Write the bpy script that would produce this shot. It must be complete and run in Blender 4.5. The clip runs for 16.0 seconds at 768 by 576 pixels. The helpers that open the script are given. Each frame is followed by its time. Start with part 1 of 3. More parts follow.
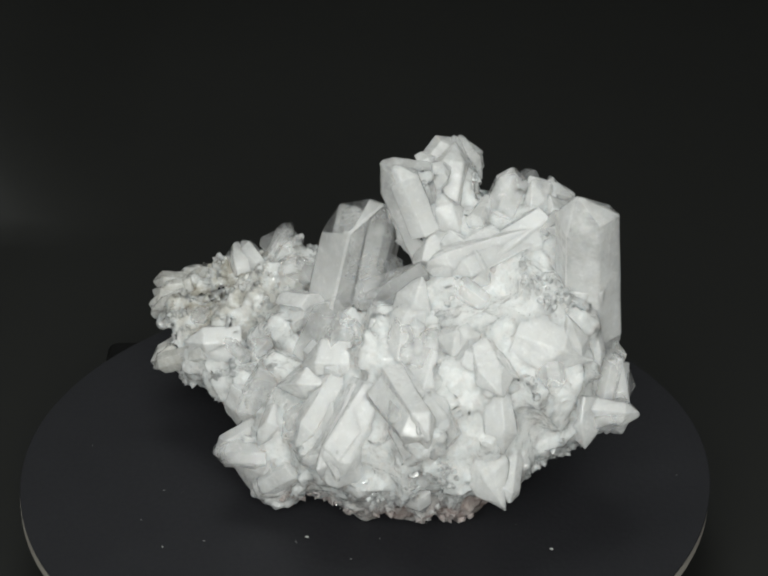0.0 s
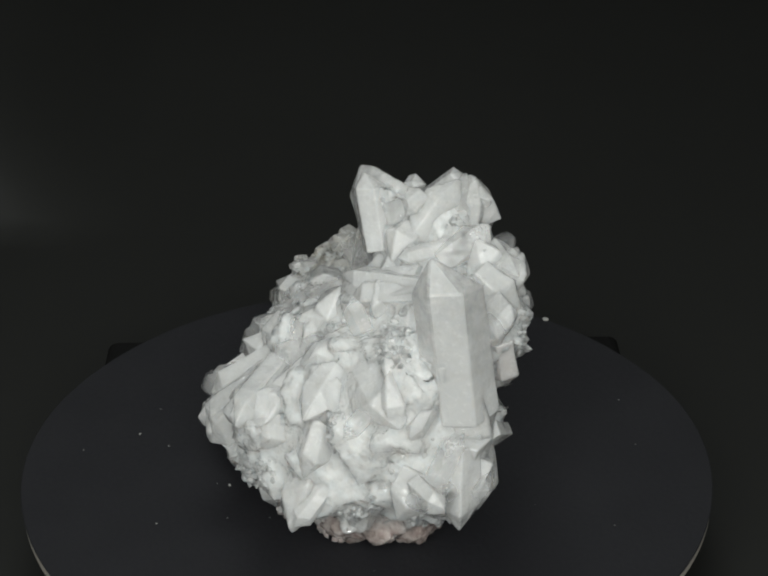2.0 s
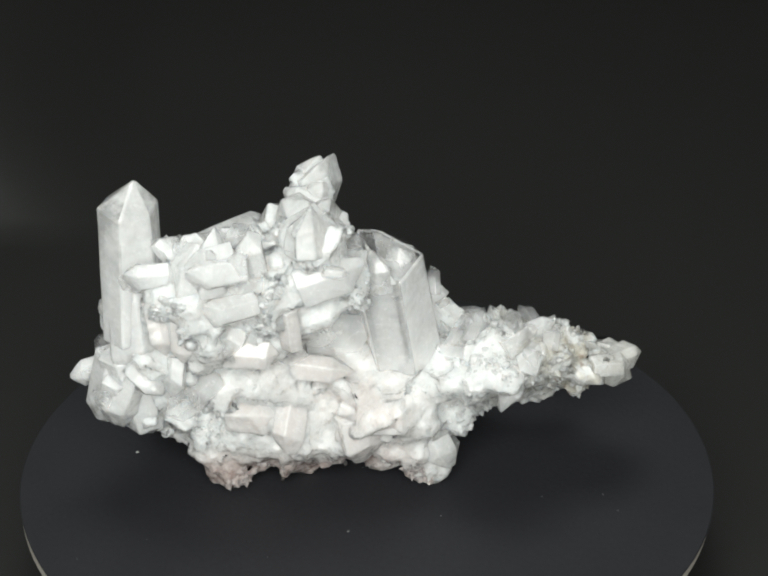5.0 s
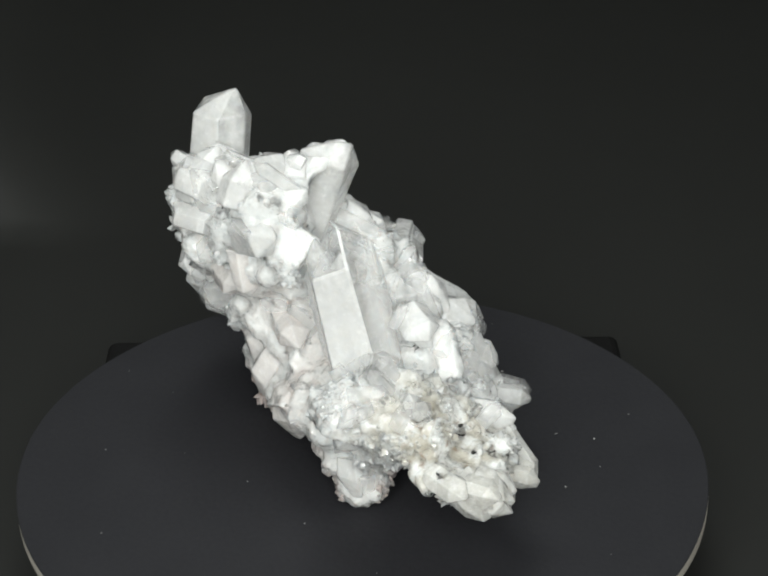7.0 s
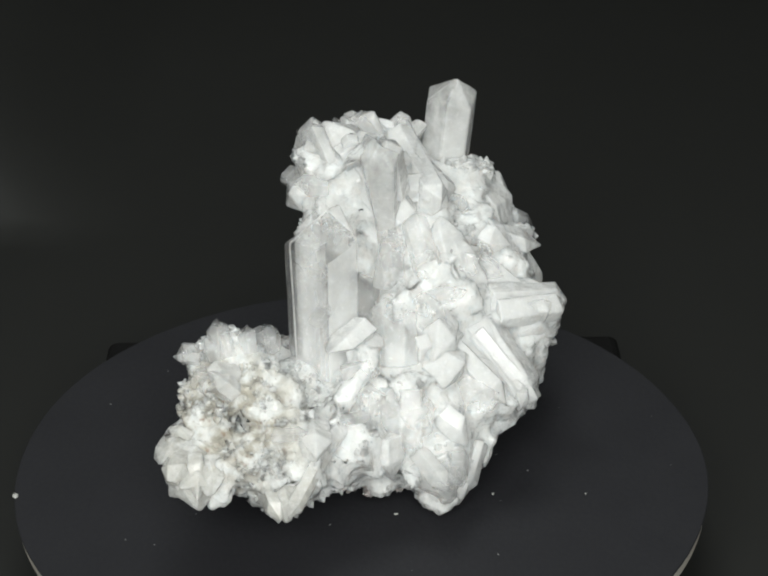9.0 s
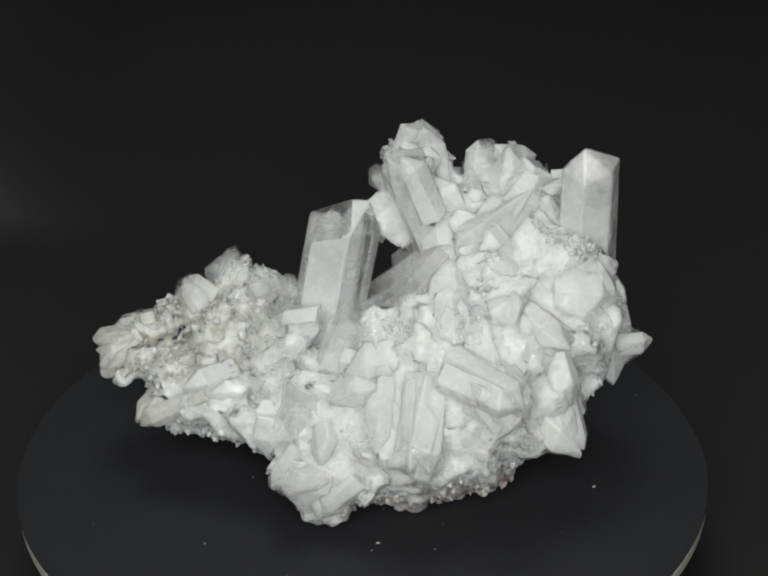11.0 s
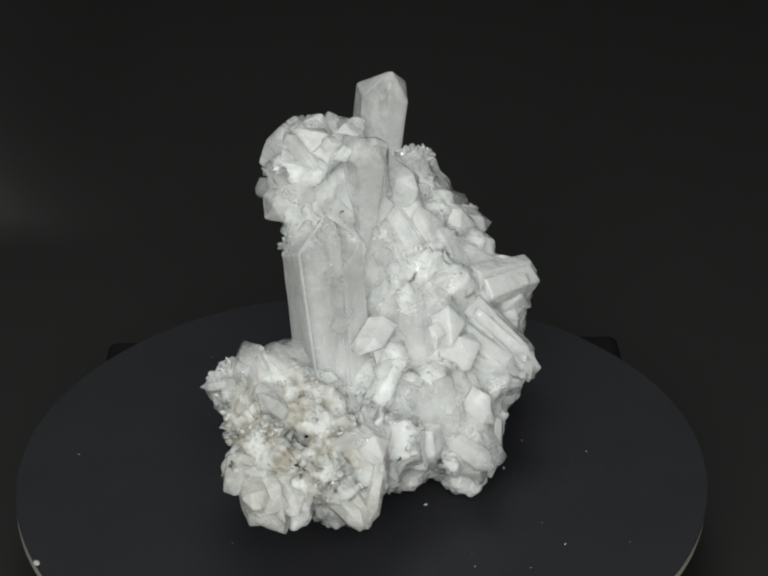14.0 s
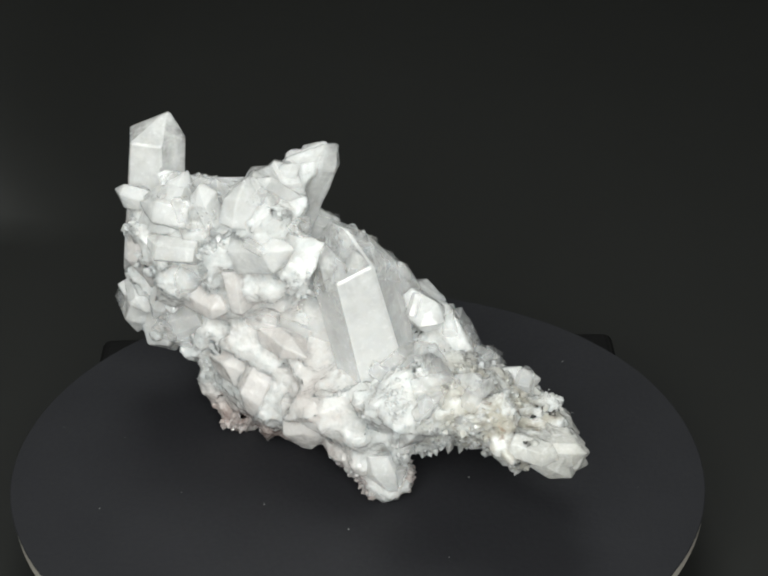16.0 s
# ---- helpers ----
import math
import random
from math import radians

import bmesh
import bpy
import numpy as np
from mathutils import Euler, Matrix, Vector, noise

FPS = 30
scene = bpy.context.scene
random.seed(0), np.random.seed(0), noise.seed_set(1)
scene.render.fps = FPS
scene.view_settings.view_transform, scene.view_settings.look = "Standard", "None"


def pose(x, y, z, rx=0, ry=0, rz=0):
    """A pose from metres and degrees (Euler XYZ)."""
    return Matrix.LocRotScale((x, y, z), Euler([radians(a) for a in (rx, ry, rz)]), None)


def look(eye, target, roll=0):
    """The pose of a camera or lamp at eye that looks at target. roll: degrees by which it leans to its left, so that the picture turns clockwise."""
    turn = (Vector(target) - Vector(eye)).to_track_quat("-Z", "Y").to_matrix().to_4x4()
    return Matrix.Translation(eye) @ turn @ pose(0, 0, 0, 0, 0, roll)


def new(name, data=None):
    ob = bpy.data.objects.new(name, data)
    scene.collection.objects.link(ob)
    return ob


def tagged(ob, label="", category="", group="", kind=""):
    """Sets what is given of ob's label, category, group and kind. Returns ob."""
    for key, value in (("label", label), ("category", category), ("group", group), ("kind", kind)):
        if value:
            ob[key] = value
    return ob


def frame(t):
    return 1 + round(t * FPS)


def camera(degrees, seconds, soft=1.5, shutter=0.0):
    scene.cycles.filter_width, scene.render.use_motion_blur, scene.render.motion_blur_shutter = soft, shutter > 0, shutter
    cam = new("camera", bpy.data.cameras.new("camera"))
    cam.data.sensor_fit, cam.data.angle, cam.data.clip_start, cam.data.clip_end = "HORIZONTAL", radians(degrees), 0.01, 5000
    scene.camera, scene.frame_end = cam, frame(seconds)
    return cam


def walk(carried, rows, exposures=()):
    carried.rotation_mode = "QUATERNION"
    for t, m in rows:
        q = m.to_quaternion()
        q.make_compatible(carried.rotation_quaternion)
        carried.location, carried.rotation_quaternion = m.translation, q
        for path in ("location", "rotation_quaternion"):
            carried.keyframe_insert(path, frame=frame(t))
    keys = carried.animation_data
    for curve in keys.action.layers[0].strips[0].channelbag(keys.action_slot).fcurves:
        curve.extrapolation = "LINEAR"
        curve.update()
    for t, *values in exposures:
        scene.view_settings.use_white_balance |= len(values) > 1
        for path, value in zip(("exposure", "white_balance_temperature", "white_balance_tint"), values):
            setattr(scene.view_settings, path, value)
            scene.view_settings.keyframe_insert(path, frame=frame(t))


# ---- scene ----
# A quartz cluster on a small motorised turntable before a black backdrop. The camera stands still.
cam = camera(23.43, 16.0, soft=2.2)
EYE = (0.0, -0.4464, 0.3028)
VIEW = look(EYE, (EYE[0] + 0.01161, EYE[1] + 0.87576, EYE[2] - 0.48258), -0.376)


def nudged(right, down):
    """The camera's pose turned a little to its right and downwards, in thousandths of a radian."""
    return VIEW @ pose(0, 0, 0, math.degrees(-down / 1000), math.degrees(-right / 1000), 0)


# the camera stands still, but for a touch at the very end
walk(cam, [(0, VIEW), (15.5, VIEW), (15.7, nudged(0.9, 0.2)), (15.8, nudged(1.5, 0.5)), (15.9, nudged(2.2, 0.9)), (16, nudged(2.9, 1.3))], exposures=[
    (0, -0.35), (1.0, -0.38), (1.5, -0.43), (2.0, -0.48), (2.5, -0.22), (3.0, 0.02), (3.5, 0.17), (4.5, 0.22), (7, 0.3), (7.5, 0.32), (8.2, 0.28), (9, 0.06), (11.3, -0.38), (12.5, -0.42), (13.5, -0.45), (14.2, -0.2), (15, 0.12), (16, 0.2)])

# turn of the table in degrees, time by time: one way, a halt, and back
TURN = [(0, 0.0), (0.5, -9.1), (1.0, -20.0), (1.5, -33.7), (2.0, -49.3), (2.5, -64.5), (3.0, -80.3), (3.5, -95.8),
        (4.0, -111.6), (4.5, -127.0), (5.1, -146.8), (5.7, -166.8), (6.3, -186.6), (6.8, -202.8), (7.0, -208.6),
        (7.5, -223.8), (8.0, -239.7), (8.5, -255.7), (9.0, -273.2), (9.2, -280.2), (9.7, -296.2), (10.2, -311.8),
        (10.6, -323.6), (10.9, -330.8), (11.1, -332.2), (11.5, -332.0), (12.0, -316.8), (12.5, -301.8), (13.0, -286.0),
        (13.5, -270.8), (14.0, -254.2), (14.5, -238.0), (15.0, -220.6), (15.5, -203.3), (16.0, -185.3)]

# ---- light: one large soft lamp over the camera, a weaker one overhead, a dim room of added white walls
world = bpy.data.worlds.new("dim_room")
scene.world = world
world.use_nodes = True
world.node_tree.nodes["Background"].inputs[0].default_value = (0.75, 0.8, 0.9, 1)
world.node_tree.nodes["Background"].inputs[1].default_value = 0.05


def area_lamp(name, eye, target, size, watts, colour):
    data = bpy.data.lights.new(name, "AREA")
    data.shape, data.size, data.size_y, data.energy, data.color = "RECTANGLE", size[0], size[1], watts, colour
    lamp = new(name, data)
    lamp.matrix_basis = look(eye, target)
    return lamp


area_lamp("softbox_lamp", (-0.05, -0.78, 0.53), (0, 0, 0.04), (0.68, 0.48), 8.9, (0.975, 1.0, 0.955))
area_lamp("overhead_lamp", (-0.05, 0.12, 0.95), (0, 0, 0), (0.4, 0.4), 2.4, (0.96, 1.0, 0.97))


# ---- materials
def material(name):
    m = bpy.data.materials.new(name)
    m.use_nodes = True
    nt = m.node_tree
    return m, nt, nt.nodes["Principled BSDF"]


def node(nt, kind, ins=None, **props):
    n = nt.nodes.new(kind)
    for key, value in props.items():
        if key == "operation":
            n.operation = value
        elif key == "data_type":
            n.data_type = value
        elif key == "blend_type":
            n.blend_type = value
        elif key == "feature":
            n.feature = value
    for key, value in (ins or {}).items():
        if isinstance(value, bpy.types.NodeSocket):
            nt.links.new(value, n.inputs[key])
        else:
            n.inputs[key].default_value = value
    return n


def mapped(nt, value, a, b, c, d):
    """value mapped from a..b to c..d, clamped"""
    n = node(nt, "ShaderNodeMapRange", {0: value, 1: a, 2: b, 3: c, 4: d})
    return n.outputs[0]


def mixed(nt, fac, a, b):
    n = node(nt, "ShaderNodeMix", {0: fac, 6: a, 7: b}, data_type="RGBA")
    return n.outputs[2]


def noise_at(nt, vec, scale, detail=4.0, rough=0.55):
    return node(nt, "ShaderNodeTexNoise", {"Vector": vec, "Scale": scale, "Detail": detail, "Roughness": rough}).outputs[0]


def bump(nt, height, strength, distance, b, target="Normal"):
    n = node(nt, "ShaderNodeBump", {"Height": height, "Strength": strength, "Distance": distance})
    nt.links.new(n.outputs[0], b.inputs[target])


def put(nt, b, **values):
    for key, value in values.items():
        name = {"base": "Base Color", "rough": "Roughness", "trans": "Transmission Weight", "ior": "IOR", "sss": "Subsurface Weight",
                "scale": "Subsurface Scale", "radius": "Subsurface Radius", "spec": "Specular IOR Level", "coat": "Coat Weight",
                "coat_rough": "Coat Roughness", "alpha": "Alpha", "sheen": "Sheen Weight"}[key]
        if isinstance(value, bpy.types.NodeSocket):
            nt.links.new(value, b.inputs[name])
        else:
            b.inputs[name].default_value = value


def broken(nt, vec, scale, tilt, warp=0.0012):
    """The relief of a broken crystal face: small planes of about 1 / scale metres, each tilted its own way."""
    wob = node(nt, "ShaderNodeTexNoise", {"Vector": vec, "Scale": scale * 0.8, "Detail": 2.0})
    push = node(nt, "ShaderNodeVectorMath", {0: wob.outputs[1], 1: (0.5, 0.5, 0.5)}, operation="SUBTRACT").outputs[0]
    push = node(nt, "ShaderNodeVectorMath", {0: push, 1: (warp * 4,) * 3}, operation="MULTIPLY").outputs[0]
    spot = node(nt, "ShaderNodeVectorMath", {0: vec, 1: push}, operation="ADD").outputs[0]
    cell = node(nt, "ShaderNodeTexVoronoi", {"Vector": spot, "Scale": scale})
    way = node(nt, "ShaderNodeVectorMath", {0: cell.outputs["Color"], 1: (0.5, 0.5, 0.5)}, operation="SUBTRACT").outputs[0]
    away = node(nt, "ShaderNodeVectorMath", {0: spot, 1: cell.outputs["Position"]}, operation="SUBTRACT").outputs[0]
    rise = node(nt, "ShaderNodeVectorMath", {0: way, 1: away}, operation="DOT_PRODUCT").outputs["Value"]
    return node(nt, "ShaderNodeMath", {0: rise, 1: tilt}, operation="MULTIPLY").outputs[0]


def quartz(name, white, veil, dense, thin, trans, rough_low, rough_high, relief=0.3, tilt=1.0):
    """Quartz: milky at the root and clearer at the point, with veils of inclusions and cross striae."""
    m, nt, b = material(name)
    tc = nt.nodes.new("ShaderNodeTexCoord")
    rnd = nt.nodes.new("ShaderNodeObjectInfo").outputs["Random"]
    off = node(nt, "ShaderNodeCombineXYZ", {0: rnd, 1: mapped(nt, rnd, 0, 1, 1, 0), 2: rnd})
    vec = node(nt, "ShaderNodeVectorMath", {0: tc.outputs["Object"], 1: off.outputs[0]}, operation="ADD").outputs[0]
    big = noise_at(nt, vec, 130, 4, 0.6)
    fine = noise_at(nt, vec, 620, 5, 0.65)
    up = node(nt, "ShaderNodeSeparateXYZ", {0: tc.outputs["Generated"]}).outputs[2]
    cloud = mapped(nt, big, 0.36, 0.62, 0, 1)
    low = mapped(nt, up, 0.15, 0.85, 0.0, 1.0)
    cloud = node(nt, "ShaderNodeMath", {0: cloud, 1: low}, operation="MULTIPLY").outputs[0]
    cloud = node(nt, "ShaderNodeMath", {0: mapped(nt, cloud, 0, 1, 0, 0.6), 1: mapped(nt, low, 0, 1, 0, 0.4)}, operation="ADD").outputs[0]
    body = node(nt, "ShaderNodeMath", {0: mapped(nt, cloud, 0, 1, dense, thin), 1: mapped(nt, fine, 0.56, 0.7, 0, 0.12)}, operation="ADD")
    body.use_clamp = True
    base = mixed(nt, mapped(nt, fine, 0.35, 0.65, 0, 1), veil, white)
    tint = mixed(nt, mapped(nt, rnd, 0, 1, 0, 0.25), base, (veil[0] * 0.97, veil[1] * 0.965, veil[2] * 0.95, 1))
    rough = mapped(nt, noise_at(nt, vec, 260, 3), 0.35, 0.65, rough_low, rough_high)
    put(nt, b, base=tint, rough=rough, trans=mapped(nt, cloud, 0, 1, 0, trans), ior=1.54, sss=1.0, scale=0.0025, radius=(1.0, 0.98, 0.95), coat=0.8, coat_rough=0.05,
        alpha=body.outputs[0])
    striae = node(nt, "ShaderNodeTexWave", {"Vector": vec, "Scale": 70, "Distortion": 9, "Detail": 4, "Detail Scale": 2})
    striae.bands_direction = "Z"
    h = node(nt, "ShaderNodeMath", {0: mapped(nt, striae.outputs[1], 0, 1, 0, 0.5), 1: fine}, operation="ADD").outputs[0]
    h = node(nt, "ShaderNodeMath", {0: h, 1: noise_at(nt, vec, 240, 3)}, operation="ADD").outputs[0]
    bump(nt, h, relief, 0.0005, b)
    faces = broken(nt, vec, 300, tilt)
    bump(nt, faces, 1.0, 1.0, b, "Coat Normal")
    return m


milky = quartz("milky_quartz", (0.965, 0.97, 0.967, 1), (0.935, 0.94, 0.937, 1), 0.9, 0.58, 0.0, 0.06, 0.3, 0.3, 0.9)
frosted = quartz("frosted_quartz", (0.965, 0.97, 0.967, 1), (0.93, 0.936, 0.93, 1), 0.75, 0.35, 0.1, 0.04, 0.25, 0.3, 1.0)
half_clear = quartz("half_clear_quartz", (0.965, 0.97, 0.97, 1), (0.93, 0.937, 0.937, 1), 0.92, 0.24, 0.2, 0.02, 0.14, 0.25, 0.15)
clear = quartz("clear_quartz", (0.965, 0.97, 0.97, 1), (0.93, 0.937, 0.94, 1), 0.3, 0.04, 0.25, 0.01, 0.1, 0.25, 0.15)
rosy = quartz("rosy_quartz", (0.93, 0.895, 0.886, 1), (0.87, 0.825, 0.812, 1), 0.95, 0.7, 0.0, 0.1, 0.35, 0.3, 0.6)
grimy = quartz("grimy_quartz", (0.93, 0.925, 0.905, 1), (0.8, 0.785, 0.745, 1), 0.8, 0.45, 0.1, 0.1, 0.4, 0.5, 0.9)
# whiter copy of clear quartz, for sides that look bright from inner reflections
bright_side = quartz("bright_side_quartz", (0.965, 0.97, 0.97, 1), (0.93, 0.937, 0.937, 1), 0.85, 0.55, 0.1, 0.05, 0.2, 0.3, 0.2)


def matrix_material():
    """Massive milky quartz with tan and green-grey stains on the arm and a faint pink cast in places."""
    m, nt, b = material("massive_quartz")
    tc = nt.nodes.new("ShaderNodeTexCoord")
    vec = tc.outputs["Object"]
    fine = noise_at(nt, vec, 420, 6, 0.65)
    big = noise_at(nt, vec, 55, 4)
    base = mixed(nt, mapped(nt, fine, 0.35, 0.65, 0, 1), (0.895, 0.9, 0.895, 1), (0.93, 0.935, 0.93, 1))
    xyz = node(nt, "ShaderNodeSeparateXYZ", {0: vec})
    pink = node(nt, "ShaderNodeMath", {0: mapped(nt, big, 0.38, 0.56, 0.3, 1.0), 1: mapped(nt, node(nt, "ShaderNodeMath", {0: xyz.outputs[0], 1: xyz.outputs[1]}, operation="MINIMUM").outputs[0], -0.006, 0.01, 0, 0.75)}, operation="MULTIPLY").outputs[0]
    pink = node(nt, "ShaderNodeMath", {0: pink, 1: mapped(nt, xyz.outputs[2], 0.05, 0.06, 1, 0)}, operation="MULTIPLY").outputs[0]
    base = mixed(nt, pink, base, (0.8, 0.74, 0.72, 1))
    far = node(nt, "ShaderNodeVectorMath", {0: vec, 1: (-0.040, 0.034, 0.036)}, operation="DISTANCE").outputs["Value"]
    stain = node(nt, "ShaderNodeMath", {0: mapped(nt, far, 0.012, 0.03, 1, 0), 1: mapped(nt, noise_at(nt, vec, 190, 6), 0.42, 0.55, 0.15, 0.9)}, operation="MULTIPLY").outputs[0]
    base = mixed(nt, stain, base, (0.48, 0.445, 0.375, 1))
    rust = node(nt, "ShaderNodeMath", {0: mapped(nt, far, 0.01, 0.022, 1, 0), 1: mapped(nt, noise_at(nt, vec, 300, 3), 0.6, 0.7, 0, 0.8)}, operation="MULTIPLY").outputs[0]
    base = mixed(nt, rust, base, (0.3, 0.2, 0.14, 1))
    foot = node(nt, "ShaderNodeMath", {0: mapped(nt, xyz.outputs[2], 0.009, 0.018, 1, 0), 1: mapped(nt, big, 0.3, 0.5, 0.4, 1)}, operation="MULTIPLY").outputs[0]
    foot = node(nt, "ShaderNodeMath", {0: foot, 1: mapped(nt, xyz.outputs[0], -0.006, 0.006, 0.15, 1)}, operation="MULTIPLY").outputs[0]
    base = mixed(nt, foot, base, mixed(nt, mapped(nt, fine, 0.35, 0.65, 0, 1), (0.4, 0.31, 0.29, 1), (0.62, 0.54, 0.51, 1)))
    put(nt, b, base=base, rough=mapped(nt, fine, 0.35, 0.65, 0.08, 0.45), ior=1.54, coat=1.0, coat_rough=0.08, sss=1.0, scale=0.005, radius=(1.0, 0.95, 0.92))
    h = node(nt, "ShaderNodeMath", {0: fine, 1: 0.0005}, operation="MULTIPLY").outputs[0]
    faces = broken(nt, vec, 380, 1.3)
    h = node(nt, "ShaderNodeMath", {0: h, 1: node(nt, "ShaderNodeMath", {0: faces, 1: 0.3}, operation="MULTIPLY").outputs[0]}, operation="ADD").outputs[0]
    bump(nt, h, 1.0, 1.0, b)
    bump(nt, faces, 1.0, 1.0, b, "Coat Normal")
    return m


def druse_material():
    m, nt, b = material("sugary_quartz_druse")
    tc = nt.nodes.new("ShaderNodeTexCoord")
    vec = tc.outputs["Object"]
    isl = nt.nodes.new("ShaderNodeNewGeometry").outputs["Random Per Island"]
    base = mixed(nt, isl, (0.9, 0.905, 0.895, 1), (0.975, 0.98, 0.975, 1))
    far = node(nt, "ShaderNodeVectorMath", {0: vec, 1: (-0.040, 0.034, 0.038)}, operation="DISTANCE").outputs["Value"]
    stain = node(nt, "ShaderNodeMath", {0: mapped(nt, far, 0.012, 0.03, 0.95, 0), 1: mapped(nt, noise_at(nt, vec, 200, 4), 0.42, 0.58, 0, 1)}, operation="MULTIPLY").outputs[0]
    base = mixed(nt, stain, base, (0.55, 0.52, 0.455, 1))
    low = node(nt, "ShaderNodeSeparateXYZ", {0: vec}).outputs[2]
    base = mixed(nt, mapped(nt, low, 0.008, 0.015, 0.85, 0), base, (0.55, 0.46, 0.44, 1))
    put(nt, b, base=base, rough=mapped(nt, isl, 0, 1, 0.08, 0.4), trans=mapped(nt, isl, 0.5, 1, 0, 0.25), ior=1.54, sss=1.0, scale=0.0015,
        radius=(1.0, 0.96, 0.93), alpha=mapped(nt, isl, 0, 1, 0.95, 0.55), coat=0.6, coat_rough=0.04)
    return m


def plain(name, a, b_colour, scale, rough, spec=0.5, relief=0.3, depth=0.0004, sheen=0.0, vary=0.08):
    m, nt, b = material(name)
    tc = nt.nodes.new("ShaderNodeTexCoord")
    vec = tc.outputs["Object"]
    n1, n2 = noise_at(nt, vec, scale, 5, 0.6), noise_at(nt, vec, scale * 14, 3, 0.7)
    f = node(nt, "ShaderNodeMath", {0: mapped(nt, n1, 0.3, 0.7, 0, 0.7), 1: mapped(nt, n2, 0.35, 0.65, 0, 0.3)}, operation="ADD").outputs[0]
    put(nt, b, base=mixed(nt, f, a, b_colour), rough=mapped(nt, n2, 0.3, 0.7, rough - vary, rough + vary), spec=spec, sheen=sheen)
    bump(nt, n2, relief, depth, b)
    return m


massive, sugary = matrix_material(), druse_material()
black_card = plain("black_card", (0.0153, 0.0155, 0.0190, 1), (0.0211, 0.0212, 0.0251, 1), 40, 0.72, 0.35)
pale_board = plain("pale_board_edge", (0.42, 0.39, 0.34, 1), (0.52, 0.49, 0.44, 1), 60, 0.6)
black_plastic = plain("black_plastic", (0.0025, 0.0025, 0.0025, 1), (0.004, 0.004, 0.004, 1), 30, 0.6, 0.3)
black_cloth = plain("black_cloth", (0.0183, 0.0188, 0.0178, 1), (0.0207, 0.0212, 0.0201, 1), 5, 0.5, 0.4, 0.0, 0.0001, 0.0, 0.01)
bounce_white = plain("white_bounce_paint", (0.74, 0.75, 0.73, 1), (0.8, 0.81, 0.79, 1), 2, 0.8)
lint = plain("white_lint", (0.45, 0.45, 0.43, 1), (0.6, 0.6, 0.58, 1), 500, 0.6)


# ---- structure
def part(name, bm, mat, parent, label="", smooth=False):
    me = bpy.data.meshes.new(name)
    bm.to_mesh(me)
    bm.free()
    me.materials.append(mat)
    if smooth:
        me.shade_smooth()
    ob = new(name, me)
    ob.parent = parent
    if label:
        ob["label"] = label
    return ob


def grid_sheet(name, nu, nv, place, mat):
    """A sheet of nu x nv cells, each corner given by place(u, v) with u, v in 0..1."""
    bm = bmesh.new()
    vs = [[bm.verts.new(place(i / nu, j / nv)) for j in range(nv + 1)] for i in range(nu + 1)]
    for i in range(nu):
        for j in range(nv):
            bm.faces.new((vs[i][j], vs[i + 1][j], vs[i + 1][j + 1], vs[i][j + 1]))
    bmesh.ops.recalc_face_normals(bm, faces=bm.faces)
    return part(name, bm, mat, None, smooth=True)


TABLE = -0.034


def sweep(u, v):
    """Black cloth: lies on the table, bends up in a wide curve and hangs behind, with a soft bulge added on one side
    for the pale glow there.
    """
    x = -0.9 + 1.8 * u
    s = v * 2.4
    flat, bend = 1.12, 0.22
    if s < flat:
        y, z = -0.62 + s, TABLE
    elif s < flat + bend * math.pi / 2:
        a = (s - flat) / bend
        y, z = -0.62 + flat + bend * math.sin(a), TABLE + bend * (1 - math.cos(a))
    else:
        y, z = -0.62 + flat + bend, TABLE + bend + (s - flat - bend * math.pi / 2)
    wave = 0.001 * math.sin(9 * x + 2.0 * z) * min(1, max(0, (s - 0.9) * 3))
    # added slope that tilts the cloth to the lamps, as a faint glow at the left
    rise = max(0.0, y - 0.212 + 0.12 * (x + 0.15))
    side = min(1.0, max(0.0, (-0.085 - x) / 0.12))
    glow_fold = 0.05 * (1 - math.exp(-rise / 0.045)) * side * side * (3 - 2 * side)
    return (x, y - wave, z + glow_fold)


tagged(grid_sheet("backdrop", 180, 220, sweep, black_cloth), "matte black cloth sweep behind and under the turntable", "backdrop", kind="structure")


def slab(name, x0, x1, y0, y1, z0, z1, mat, label, category):
    bm = bmesh.new()
    bmesh.ops.create_cube(bm, size=1)
    for v in bm.verts:
        v.co = ((x0 + x1) / 2 + v.co.x * (x1 - x0), (y0 + y1) / 2 + v.co.y * (y1 - y0), (z0 + z1) / 2 + v.co.z * (z1 - z0))
    return tagged(part(name, bm, mat, None), label, category, kind="structure")


slab("table", -0.95, 0.95, -0.66, 0.62, TABLE - 0.04, TABLE - 0.002, black_plastic, "dark table top under the black cloth", "table")
# unseen closed room, added and kept white so that it bounces fill light
slab("floor", -1.8, 1.8, -1.8, 1.8, -0.84, -0.8, bounce_white, "unseen plain white floor, added to bounce fill light", "floor")
slab("ceiling", -1.8, 1.8, -1.8, 1.8, 1.6, 1.66, bounce_white, "unseen plain white ceiling, added to bounce fill light", "ceiling")
slab("wall_north", -1.8, 1.8, 1.8, 1.86, -0.8, 1.6, bounce_white, "unseen plain white wall, added to bounce fill light", "wall")
slab("wall_south", -1.8, 1.8, -1.86, -1.8, -0.8, 1.6, bounce_white, "unseen plain white wall, added to bounce fill light", "wall")
slab("wall_east", 1.8, 1.86, -1.8, 1.8, -0.8, 1.6, bounce_white, "unseen plain white wall, added to bounce fill light", "wall")
